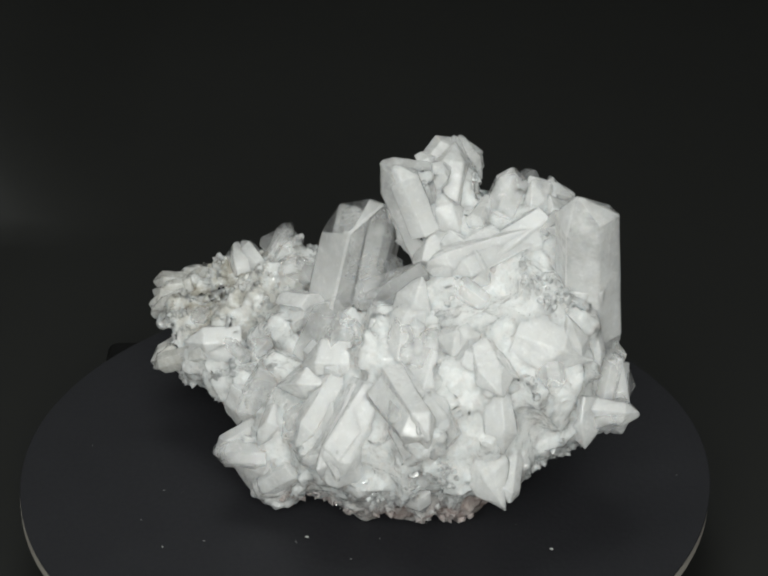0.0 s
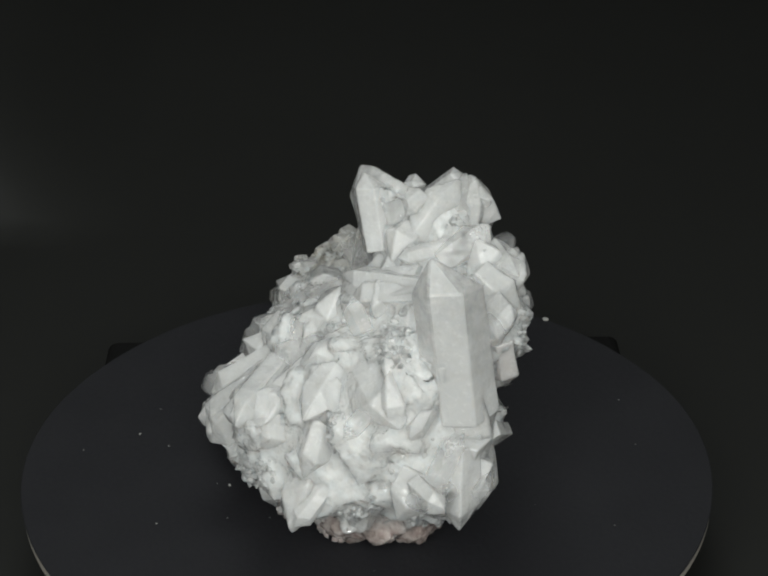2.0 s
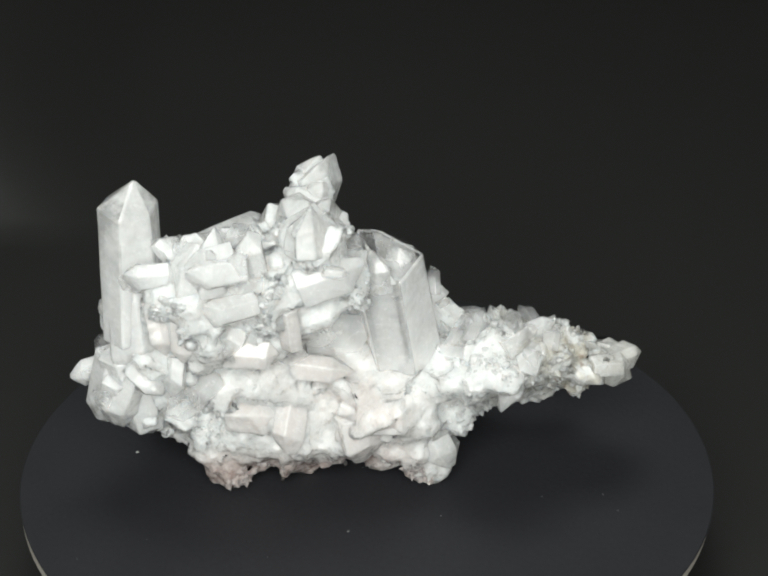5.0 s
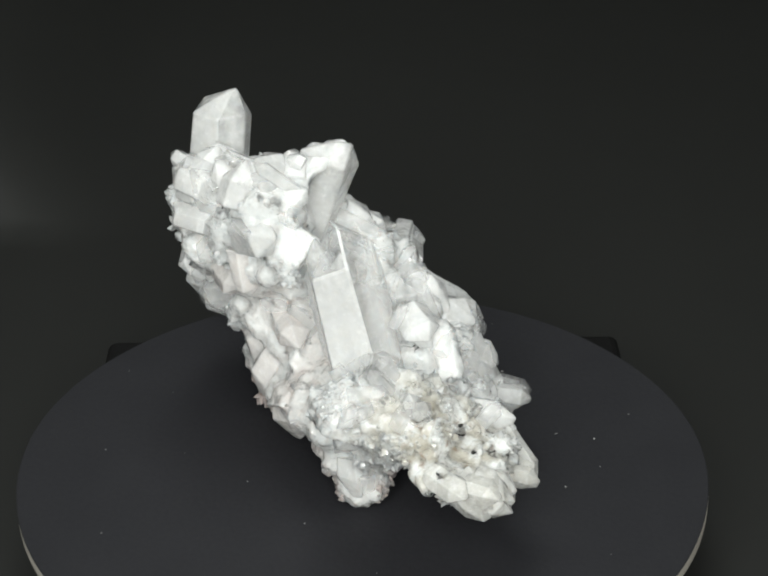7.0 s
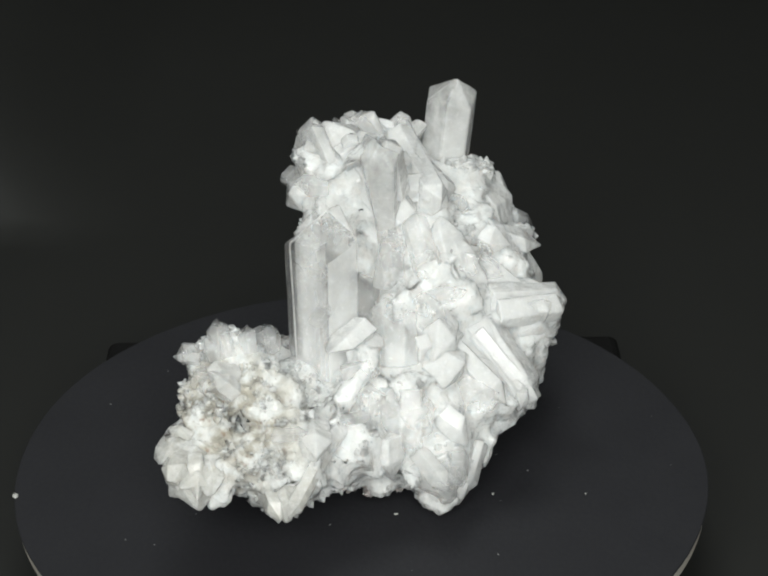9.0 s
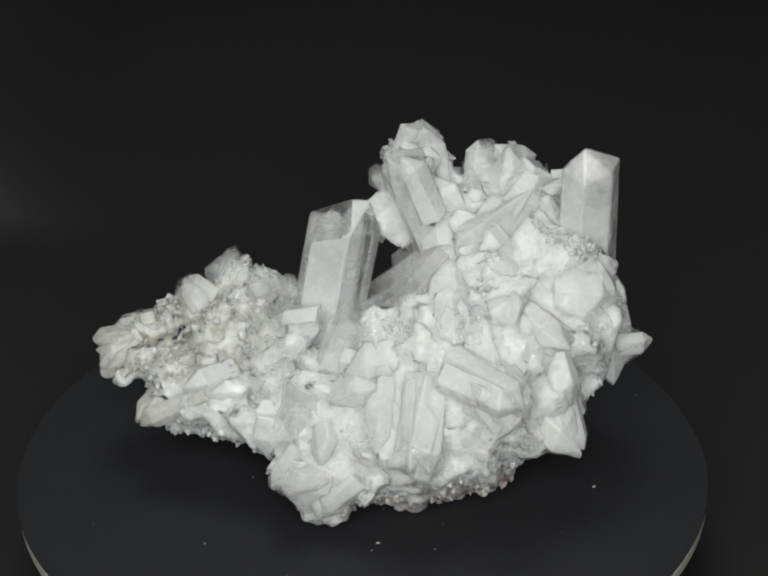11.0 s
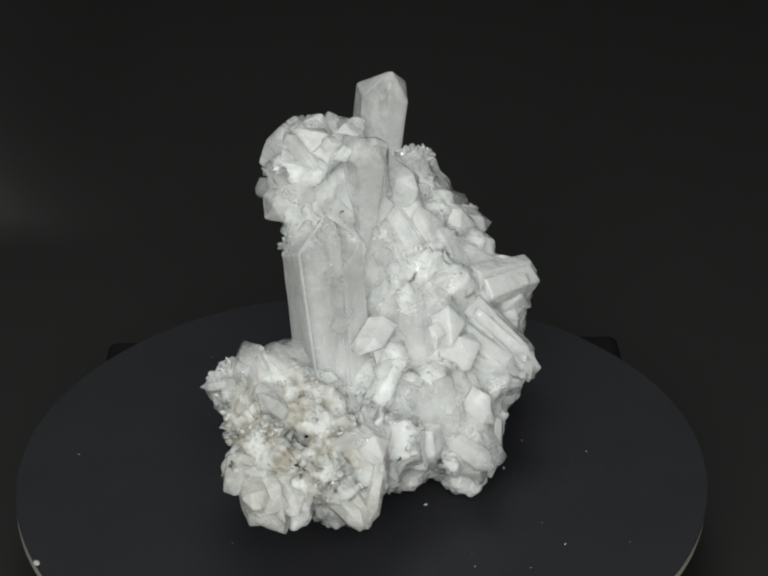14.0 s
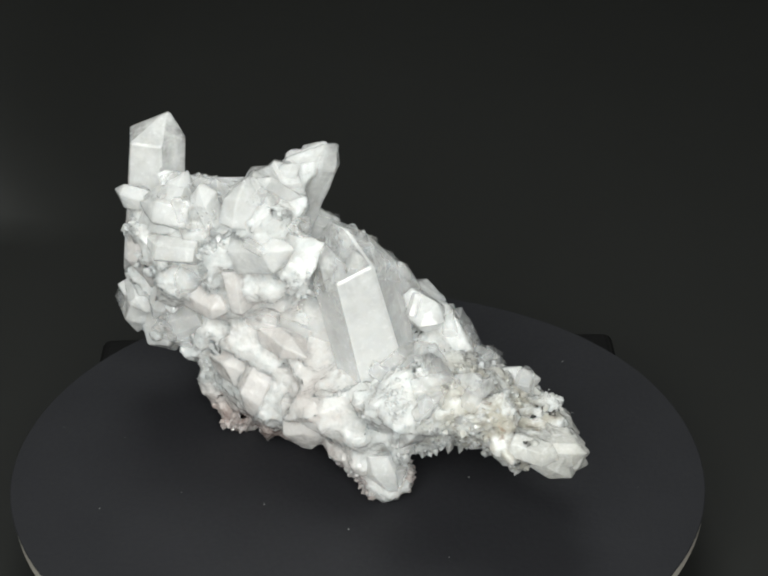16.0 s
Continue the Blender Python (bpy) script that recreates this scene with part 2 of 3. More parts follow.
slab("wall_west", -1.86, -1.8, -1.8, 1.8, -0.8, 1.6, bounce_white, "unseen plain white wall, added to bounce fill light", "wall")

# ---- the turntable: a fixed square base and a turning disc with a black card on it


def rounded_box(w, d, h, z0, r):
    bm = bmesh.new()
    bmesh.ops.create_cube(bm, size=1)
    for v in bm.verts:
        v.co = (v.co.x * w, v.co.y * d, z0 + (v.co.z + 0.5) * h)
    bmesh.ops.bevel(bm, geom=bm.edges[:], offset=r, segments=3, profile=0.5, affect="EDGES")
    return bm


def disc(radius, z0, z1, n=160, wobble=0.0, cx=0.0, cy=0.0, edge=0.0003):
    """A round plate with a slightly worn edge."""
    bm = bmesh.new()
    rings = []
    for z, inset in ((z0, edge), (z0 + edge, 0), (z1 - edge, 0), (z1, edge)):
        ring = []
        for i in range(n):
            a = math.tau * i / n
            r = radius - inset + wobble * (0.6 * math.sin(3 * a + 1) + 0.4 * math.sin(7 * a))
            ring.append(bm.verts.new((cx + r * math.cos(a), cy + r * math.sin(a), z)))
        rings.append(ring)
    for a, b in zip(rings, rings[1:]):
        for i in range(n):
            bm.faces.new((a[i], a[(i + 1) % n], b[(i + 1) % n], b[i]))
    bm.faces.new(rings[-1])
    bm.faces.new(rings[0][::-1])
    return bm


base = new("square_plinth")
tagged(base, "square black plastic base under the turning disc", "plinth")
part("housing", rounded_box(0.169, 0.169, 0.026, TABLE, 0.003), black_plastic, base)
part("spindle", disc(0.03, -0.008, -0.0045, 48), black_plastic, base, "short black spindle plate")

turntable = new("turntable")
tagged(turntable, "round turntable disc topped with black card, pale rim, dusty", "turntable")
part("platter", disc(0.0989, -0.0045, -0.0009, 160, 0, 0.0, 0.001), pale_board, turntable, "pale board disc with a bare edge")
part("top_sheet", disc(0.0992, -0.0008, 0.0, 160, 0.0004, 0.0, 0.001, 0.0002), black_card, turntable, "black card cover with specks of dust")


def speck(x, y, size, long=1.0, turn=0.0):
    bm = bmesh.new()
    bmesh.ops.create_icosphere(bm, subdivisions=1, radius=size / 2)
    for v in bm.verts:
        px, py = v.co.x * long, v.co.y
        v.co = (x + px * math.cos(turn) - py * math.sin(turn), y + px * math.sin(turn) + py * math.cos(turn), max(0.0, v.co.z * 0.6 + size * 0.2))
    part("dust_speck", bm, lint, turntable)


for x, y, size in ((-16, -37, 1.3), (50, -44, 1.2), (-55, -40.5, 0.9), (-26.5, -10, 1.4), (-15, -63, 0.7), (-57, -14, 0.7),
                   (-44, -38, 0.6), (-4, -47, 0.6), (-62, -28, 0.5), (-32, 8, 0.6), (24.5, 25, 0.6), (0, 35, 0.6), (-7, -24, 0.6), (70, 30, 0.5)):
    speck(x / 1000, y / 1000, size / 1600, 1.6, x)
speck(-0.0215, 0.0975, 0.0019, 1.3, 0.3)
rs = random.Random(5)
for _ in range(22):
    a, r = rs.uniform(0, math.tau), 0.096 * math.sqrt(rs.random())
    speck(r * math.cos(a), r * math.sin(a), rs.uniform(0.00012, 0.0003), rs.uniform(1, 2.5), rs.uniform(0, 3))

# ---- the quartz cluster, in millimetres on the disc at its first turn
MM = 0.001
cluster = new("quartz_cluster")
tagged(cluster, "milky and clear quartz crystal cluster on the black disc", "crystal cluster")
LUMPS = []


def lump(x, y, z, r):
    """A swelling of the massive quartz."""
    LUMPS.append((Vector((x, y, z)) * MM, r * MM))


lump(9, -21, 19.0, 18.1)
lump(-22, -20, 17.0, 11.8)
lump(-4, -10, 25.0, 19.6)
lump(-6, 3, 29.0, 14.0)
lump(26, -20, 26.0, 19.6)
lump(3, -22, 23.0, 21.6)
lump(14, -10, 26.0, 19.6)
lump(24, -18, 23.0, 21.5)
lump(-6, -16, 23.0, 21.5)
lump(4, -3, 26.0, 17.0)
lump(16, -30, 31.0, 19.1)
lump(-10, -14, 22.0, 20.9)
lump(28, -30, 35.0, 18.9)
lump(-3, -2, 22.0, 20.4)
lump(10, -18, 38.0, 18.3)
lump(-14, -2, 29.0, 14.0)
lump(4, -28, 26.0, 17.4)
lump(-8, 9, 31.0, 12.0)
lump(-4, 8, 26.0, 17.0)
lump(24, -34, 34.0, 16.3)
lump(45, -26, 40.0, 15.8)
lump(51, -24, 40.0, 13.1)
lump(54, -24, 38.0, 11.4)
lump(-16, 18, 32.0, 10.8)
lump(-26, 26, 38.0, 9.6)
lump(-27, 4, 25.0, 9.5)
lump(-40, 15, 28.0, 8.9)
lump(-34, 22, 35.0, 8.8)
lump(-44, 20, 28.0, 8.7)
lump(-44, 24, 31.0, 8.3)
lump(-45, 30, 31.0, 6.8)
lump(38, -24, 44.0, 19.6)
lump(33, -18, 50.0, 19.1)
lump(32, -28, 41.0, 18.5)
lump(27, -15, 52.0, 18.3)
lump(40, -27, 46.0, 17.8)
lump(30, -12, 58.0, 17.1)
lump(46, -22, 50.0, 17.0)
lump(46, -21, 55.0, 16.4)
lump(6, -18, 41.0, 14.7)
lump(51, -21, 49.0, 14.2)
lump(36, -6, 65.0, 15.0)
lump(45, -8, 65.0, 13.7)
lump(48, -6, 68.0, 12.1)
lump(44, -3, 71.0, 11.9)
lump(24, -3, 73.0, 8.7)
lump(24, 8, 73.0, 8.4)
lump(22, 10, 79.0, 7.9)
lump(21, 6, 80.0, 7.1)
lump(36, -15, 7.0, 8.2)
lump(-24, -22, 9.0, 8.6)
lump(-9, 18, 7.0, 8.0)
lump(10, -20, 9.0, 10.2)
lump(24, -24, 9.0, 10.0)
lump(0, -4, 9.0, 10.0)
lump(12, -27, 7.0, 8.0)
lump(1, -25, 7.5, 8.6)
lump(25, -27, 8.0, 9.0)
lump(16, -8, 7.0, 8.2)
BLOCKS, SHAFTS, SUNK = [], [], []


def block(tip, root, r):
    """A crystal grown into the mass, whose point alone stands out."""
    BLOCKS.append((Vector(tip) * MM, Vector(root) * MM, r * MM))


block((-31.7, 44.2, 44.9), (-17.9, 39.0, 39.0), 6.4)
block((-52.2, 34.5, 26.1), (-41.8, 34.8, 39.4), 6.4)
block((-15.6, 31.4, 28.8), (-12.0, 32.2, 40.8), 5.2)
block((-45.7, 37.5, 44.9), (-35.8, 38.0, 34.2), 5.8)
block((-43.4, 43.7, 36.2), (-44.2, 26.7, 25.8), 7.3)
block((-36.5, 46.7, 42.2), (-32.7, 33.4, 34.5), 6.7)
block((47.8, -27.8, 16.6), (50.7, -12.8, 26.8), 4.4)
block((20.2, 18.4, 68.2), (14.1, 3.0, 68.4), 6.4)
block((53.5, -26.7, 19.8), (57.0, -28.8, 34.6), 7.1)
block((-34.9, 8.7, 13.3), (-27.1, 14.1, 29.1), 7.2)
block((-10.5, 46.3, 41.0), (-24.7, 33.5, 43.0), 7.5)
block((-42.3, 17.5, 15.7), (-54.2, 22.0, 30.6), 6.8)
block((22.5, 6.0, 11.2), (23.1, 4.2, 26.2), 7.4)
block((-3.6, 27.7, 18.4), (2.3, 20.8, 36.7), 6.4)
block((-36.7, 0.4, 17.2), (-43.0, 9.4, 29.3), 6.4)
block((23.4, -53.6, 26.3), (16.8, -45.4, 36.9), 7.3)
block((-7.5, 39.0, 35.2), (-11.3, 32.0, 45.2), 5.5)
block((-17.8, 26.0, 20.3), (-19.9, 7.7, 19.6), 6.5)
block((-54.9, 31.4, 37.0), (-48.1, 32.2, 24.3), 5.8)
block((-43.2, 14.3, 13.6), (-47.5, 26.1, 23.5), 6.2)
block((57.0, -42.0, 56.2), (50.1, -40.2, 38.8), 5.2)
block((-13.4, 25.8, 15.2), (-14.3, 23.8, 29.9), 5.0)
block((35.0, 16.4, 68.3), (31.8, 8.0, 76.6), 5.1)
block((-15.2, -38.1, 19.6), (-1.7, -45.4, 24.8), 4.2)
block((3.0, -48.0, 38.2), (5.6, -40.3, 24.8), 6.7)
block((42.0, -40.5, 18.7), (42.8, -33.6, 33.5), 6.2)
block((24.0, 12.0, 56.2), (27.8, 0.2, 64.7), 7.2)
block((2.6, -26.3, 62.7), (9.9, -12.0, 54.4), 7.5)
block((-7.5, 40.3, 45.8), (-22.8, 27.7, 44.6), 6.8)
block((18.7, 7.4, 57.4), (23.7, -1.6, 50.0), 6.8)
block((-8.5, 31.6, 33.2), (-1.9, 21.3, 36.3), 6.4)
block((-36.8, -1.2, 37.0), (-31.5, -3.0, 24.8), 7.3)
block((-48.0, 49.5, 39.7), (-48.1, 35.9, 31.2), 7.0)
block((35.5, -36.6, 10.9), (38.8, -32.9, 22.3), 5.9)
block((-42.5, 48.0, 35.4), (-38.5, 36.0, 45.7), 5.6)
block((-26.7, -2.2, 9.0), (-30.9, 8.5, 20.7), 5.9)
block((47.6, -7.9, 30.6), (40.5, -5.2, 41.4), 5.8)
block((-40.5, 15.9, 13.4), (-40.1, 25.4, 27.2), 5.4)
block((57.1, 5.4, 60.0), (45.5, -1.0, 54.1), 5.6)
block((60.1, -25.4, 20.6), (47.5, -26.5, 29.2), 7.0)
block((9.4, 21.0, 19.7), (-8.3, 20.7, 24.5), 7.1)
block((40.0, -28.8, 73.3), (44.4, -13.0, 68.3), 6.9)
block((39.5, -45.5, 56.3), (50.1, -40.0, 39.5), 6.4)
block((24.3, -39.0, 9.2), (21.7, -39.0, 24.3), 7.3)
block((-31.5, 19.5, 48.7), (-29.5, 18.3, 34.6), 6.7)
block((11.5, 4.9, 90.2), (15.1, -7.5, 93.4), 5.2)
block((5.0, 7.4, 3.4), (-13.5, 8.0, 6.4), 6.1)
block((46.3, -36.4, 71.6), (47.9, -20.5, 68.1), 7.3)
block((40.8, -0.6, 38.9), (21.8, 5.6, 31.9), 3.6)
block((-9.0, 42.0, 47.2), (-9.7, 35.4, 34.8), 5.7)
block((0.0, -27.0, 60.7), (6.8, -28.3, 48.9), 5.0)
block((14.3, -43.8, 13.3), (18.1, -33.5, 9.8), 5.4)
block((10.5, -47.7, 18.2), (10.6, -50.0, 34.6), 4.0)
block((17.2, 17.7, 63.8), (11.3, 8.1, 75.5), 7.3)
block((16.4, 16.0, 64.4), (26.5, 9.7, 60.0), 4.4)
block((-20.0, -38.1, 32.8), (-13.3, -28.6, 23.7), 7.1)
block((-24.5, 26.0, 24.6), (-20.7, 33.9, 37.1), 7.0)
block((57.5, -1.5, 51.5), (43.4, -1.7, 52.8), 6.5)
block((-30.3, 23.5, 48.7), (-41.1, 28.3, 34.8), 6.9)
block((-57.3, 24.6, 35.8), (-45.2, 20.8, 31.5), 6.1)
block((61.4, 3.4, 62.4), (52.7, 1.1, 70.4), 6.0)
block((3.0, -49.5, 24.7), (7.0, -38.3, 19.0), 6.9)
block((61.8, -0.9, 75.0), (55.7, -11.2, 61.3), 7.4)
block((1.5, 21.0, 8.2), (-4.2, 17.5, 22.3), 6.6)
block((16.5, 1.6, 6.8), (16.9, 15.1, 20.5), 3.9)
block((47.8, -15.3, 18.7), (38.8, -13.5, 8.1), 5.4)
block((-60.5, 36.5, 25.5), (-54.2, 29.3, 34.6), 4.3)
block((35.3, -35.0, 66.9), (19.5, -26.0, 62.5), 4.6)
block((-21.2, -0.5, 6.7), (-7.4, -8.4, 6.7), 6.9)
block((61.9, -13.0, 29.1), (58.5, -30.6, 30.2), 6.5)
block((7.6, 26.1, 22.8), (6.8, 22.1, 35.7), 5.8)
block((48.6, -43.9, 31.0), (43.5, -29.0, 28.4), 7.3)
block((-35.2, 48.2, 39.0), (-28.7, 32.5, 45.1), 6.7)
block((-33.0, 34.5, 29.2), (-33.0, 15.2, 24.7), 6.1)
block((-49.5, 7.5, 33.7), (-46.4, 14.8, 21.6), 6.6)
block((45.0, -24.5, 10.8), (44.8, -21.6, 21.5), 5.8)
block((-17.3, 37.9, 55.3), (-26.6, 32.3, 46.2), 6.2)
block((37.4, 13.8, 79.2), (38.0, 10.8, 61.1), 4.3)
block((43.5, -36.0, 68.2), (36.1, -23.3, 63.5), 7.3)
block((-18.5, -32.3, 9.4), (-15.4, -36.3, 19.9), 3.3)
block((63.0, -31.5, 59.2), (48.4, -32.8, 69.2), 4.6)
block((58.6, -41.4, 53.6), (57.1, -30.0, 48.1), 5.7)
block((-24.7, 5.1, 9.5), (-14.3, -4.0, 12.4), 6.2)
block((-2.8, -12.0, 59.7), (-4.0, -12.1, 48.3), 5.5)
block((42.5, -48.6, 28.6), (35.1, -40.0, 37.7), 6.9)
block((24.9, 2.1, 7.9), (30.1, -3.1, 22.4), 6.6)
block((-20.3, -19.8, 41.6), (-25.0, -8.2, 39.2), 5.6)
block((40.9, 0.1, 36.0), (22.2, -1.1, 42.5), 6.6)
block((32.9, 3.7, 46.2), (41.9, -0.5, 52.0), 4.7)
block((-20.5, -6.6, 50.9), (-30.3, 5.7, 36.9), 5.1)
block((18.9, -56.8, 45.4), (10.2, -43.3, 33.2), 7.0)
block((2.2, -49.6, 24.1), (-3.7, -35.6, 16.3), 6.2)
block((-46.5, 51.0, 33.7), (-37.3, 37.1, 38.7), 5.9)
block((-22.5, -0.8, 4.5), (-22.2, -9.3, 13.3), 6.7)
block((28.9, 0.6, 86.4), (19.9, 18.8, 82.8), 7.1)
block((49.0, -43.9, 31.8), (51.8, -33.6, 34.1), 5.8)
block((20.9, -26.4, 71.7), (21.7, -17.4, 66.7), 5.2)
block((18.8, -53.2, 24.8), (29.5, -43.6, 23.4), 4.3)
block((19.8, 21.2, 25.3), (6.0, 19.7, 32.4), 7.5)
block((-15.5, 48.3, 46.4), (-11.2, 33.9, 41.1), 6.5)
block((11.5, 8.0, 7.5), (20.4, -0.6, 19.0), 6.9)
block((-38.6, 10.1, 39.9), (-41.6, 25.1, 38.1), 5.4)
block((49.5, -16.5, 12.7), (43.1, -14.4, 21.3), 5.0)
block((-33.7, -3.3, 20.7), (-42.0, 14.6, 15.9), 3.4)
block((4.5, 16.6, 7.7), (4.5, 15.8, 22.4), 5.4)
block((35.5, -29.1, 4.6), (43.5, -19.5, 13.2), 4.4)
block((19.8, 10.8, 37.6), (9.2, 9.0, 32.5), 5.6)
block((16.9, 17.2, 63.5), (11.0, 15.1, 64.1), 3.3)
block((-39.0, -15.0, 18.7), (-30.2, -13.9, 16.0), 3.3)
block((-4.9, -26.5, 53.6), (9.6, -30.1, 50.3), 6.9)
block((26.2, -4.9, 1.9), (19.5, -1.3, 19.1), 6.7)
block((-18.7, -40.8, 31.3), (-4.0, -35.1, 19.2), 7.0)
block((-21.0, 28.5, 23.2), (-30.3, 9.9, 30.6), 7.5)
block((25.5, 8.6, 55.5), (38.3, -1.1, 48.7), 6.0)
block((-50.9, 14.3, 16.5), (-52.5, 22.8, 26.2), 5.8)
block((-36.0, 33.0, 26.2), (-32.3, 30.9, 39.7), 5.1)
block((-0.8, 33.0, 43.4), (-7.7, 32.6, 36.4), 3.7)
block((-43.0, 41.1, 24.2), (-54.1, 28.0, 35.0), 6.8)
block((-32.0, -5.3, 17.2), (-40.5, 1.4, 30.1), 5.2)
block((29.2, -52.4, 40.9), (33.7, -45.0, 34.4), 5.4)
block((33.0, -37.5, 12.7), (33.3, -24.9, 11.2), 6.2)
block((19.5, -39.0, 57.7), (29.0, -43.4, 45.2), 6.0)
block((42.7, -48.7, 27.8), (32.0, -37.9, 26.4), 7.1)
block((-22.8, 25.2, 53.3), (-33.3, 28.0, 39.4), 6.5)
block((51.3, -26.9, 17.9), (35.4, -27.5, 24.6), 6.9)
block((41.1, -50.1, 26.7), (29.3, -39.1, 16.8), 3.6)
block((29.1, 21.4, 81.4), (22.9, 2.0, 84.7), 7.4)
block((60.6, -0.4, 74.9), (50.6, 5.5, 63.5), 5.5)
block((67.6, -12.6, 54.2), (51.1, -6.6, 43.6), 4.3)
block((12.7, 4.5, 88.7), (17.7, 13.8, 82.3), 4.5)




rc = random.Random(21)


def crystal_mesh(length, r, rnd, bevel=0.04, flat=0.0, lean=(0, 0), worn=0.0, head=0.0, root=0.97):
    """A six-sided prism along z with an uneven section, closed by a lopsided six-faced point; root is its width at the foot."""
    bm = bmesh.new()
    turn, flat = rnd.uniform(0, 1.05), flat or rnd.uniform(0.6, 0.95)
    radii = [r * rnd.uniform(0.8, 1.12) for _ in range(6)]
    head = min(length * 0.62, r * (head or rnd.uniform(0.7, 1.2)))
    rows = []
    for z, k in ((0, root), (length - head, 1.0)):
        ring = []
        for i in range(6):
            a = turn + i * math.pi / 3 + (rnd.uniform(-0.16, 0.16))
            dz = rnd.uniform(-0.3, 0.25) * head if z else 0
            ring.append(bm.verts.new((radii[i] * k * math.cos(a), radii[i] * k * math.sin(a) * flat, z + dz)))
        rows.append(ring)
    for i in range(6):
        j = (i + 1) % 6
        bm.faces.new((rows[0][i], rows[0][j], rows[1][j], rows[1][i]))
    tip_a = bm.verts.new((lean[0] + rnd.uniform(-0.2, 0.2) * r, lean[1] + rnd.uniform(-0.1, 0.1) * r, length))
    tip_b = bm.verts.new((tip_a.co.x + rnd.uniform(0.05, 0.55) * r, tip_a.co.y + rnd.uniform(-0.12, 0.12) * r, length - rnd.uniform(0.02, 0.1) * head))
    mid = max(range(6), key=lambda i: rows[1][i].co.x)
    opp = (mid + 3) % 6
    for i in range(6):
        j = (i + 1) % 6
        near = (tip_b if rows[1][i].co.x + rows[1][j].co.x > 0 else tip_a)
        bm.faces.new((rows[1][i], rows[1][j], near))
    for i in range(6):
        j, h = (i + 1) % 6, (i - 1) % 6
        one = rows[1][h].co.x + rows[1][i].co.x > 0
        two = rows[1][i].co.x + rows[1][j].co.x > 0
        if one != two:
            bm.faces.new((rows[1][i], tip_b, tip_a) if one else (rows[1][i], tip_a, tip_b))
    bm.faces.new(rows[0][::-1])
    bmesh.ops.recalc_face_normals(bm, faces=bm.faces)
    if bevel:
        bmesh.ops.bevel(bm, geom=bm.edges[:], offset=r * bevel, segments=1, affect="EDGES", clamp_overlap=True)
    if worn:
        bmesh.ops.triangulate(bm, faces=[f for f in bm.faces if len(f.verts) > 4])
        bmesh.ops.subdivide_edges(bm, edges=bm.edges[:], cuts=2, use_grid_fill=True)
        bmesh.ops.subdivide_edges(bm, edges=[e for e in bm.edges if e.calc_length() > 0.0016], cuts=1, use_grid_fill=True)
        bm.normal_update()
        seed = Vector((rnd.uniform(0, 50), rnd.uniform(0, 50), rnd.uniform(0, 50)))
        for v in bm.verts:
            d = noise.noise(v.co * 160 + seed) + 0.6 * noise.noise(v.co * 420 + seed)
            v.co += v.normal * d * worn * r
    return bm


def whiten_sides(ob, parity=0):
    """Every second side of a clear crystal is whiter, which paints in its bright inner reflections."""
    ob.data.materials.append(bright_side)
    for f in ob.data.polygons:
        side = int((math.atan2(f.normal.y, f.normal.x) + math.tau) / (math.pi / 3))
        f.material_index = int(side % 2 == parity)


def crystal(tip, root, r, mat, flat=0.0, lean=(0, 0, 0), wide=None, head=0.0, foot=0.97):
    """A crystal of radius r from root to tip; lean shifts the point off the axis, wide is the way of its broad side."""
    tip, root = Vector(tip) * MM, Vector(root) * MM
    length = (tip - root).length
    label = {"milky_quartz": "opaque milky white crystal", "clear_quartz": "clear glassy crystal, cloudy at its root",
             "rosy_quartz": "massive pale pink crystal", "grimy_quartz": "frosted crystal with tan dirt", "half_clear_quartz": "tall upright point, clear at its tip and milky below"}.get(mat.name, "frosted white crystal")
    turn = (tip - root).to_track_quat("Z", "Y").to_matrix().to_4x4() @ pose(0, 0, 0, 0, 0, rc.uniform(0, 360))
    if wide:
        z = (tip - root).normalized()
        y = z.cross(Vector(wide)).normalized()
        turn = Matrix((y.cross(z), y, z)).transposed().to_4x4()
    off = turn.inverted() @ (Vector(lean) * MM)
    ob = part("crystal", crystal_mesh(length, r * MM, rc, 0.04, flat, off, 0.045 if mat in (milky, frosted, grimy, rosy) else 0.012, head, foot), mat, cluster, label)
    ob.matrix_basis = Matrix.Translation(root) @ turn
    SHAFTS.append((root, (tip - root).normalized(), length, r * MM))
    if mat in (milky, rosy):
        SUNK.append((ob, length))
    return ob


whiten_sides(crystal((2.6, 10.6, 80.5), (-9.0, 10.0, 28.0), 11.6, clear, 0.95, (3.0, -4.6, 0)), 1)
for across, out, top, r, kind in ((9.0, 4.5, 77.0, 4.4, half_clear), (2.5, 8.0, 75.0, 4.6, half_clear), (-5.0, 8.0, 70.0, 3.8, clear)):
    dx, dy = 0.878 * across - 0.479 * out, 0.479 * across + 0.878 * out
    crystal((1.0 + dx, 6.0 + dy, top), (-8.5 + dx, 5.0 + dy, 30.0), r, kind, 0.85)
whiten_sides(crystal((56.6, -24.9, 96.9), (59.6, -20.4, 54.0), 9.5, half_clear, 0.95, (-0.6, -0.8, 0), (1, -0.2, 0), 0.72, 1.05), 1)
crystal((9.5, -3.5, 99.0), (21.0, -6.0, 62.0), 9.2, frosted, 0.62, (-3.5, -1.0, 0), (0.9, 0.4, 0), 0.75, 0.6)
crystal((25.7, 13.5, 96.5), (23.0, 9.0, 68.0), 7.6, frosted)
crystal((37.0, -56.0, 21.5), (28.0, -38.0, 33.0), 8.4, milky, 0.9)
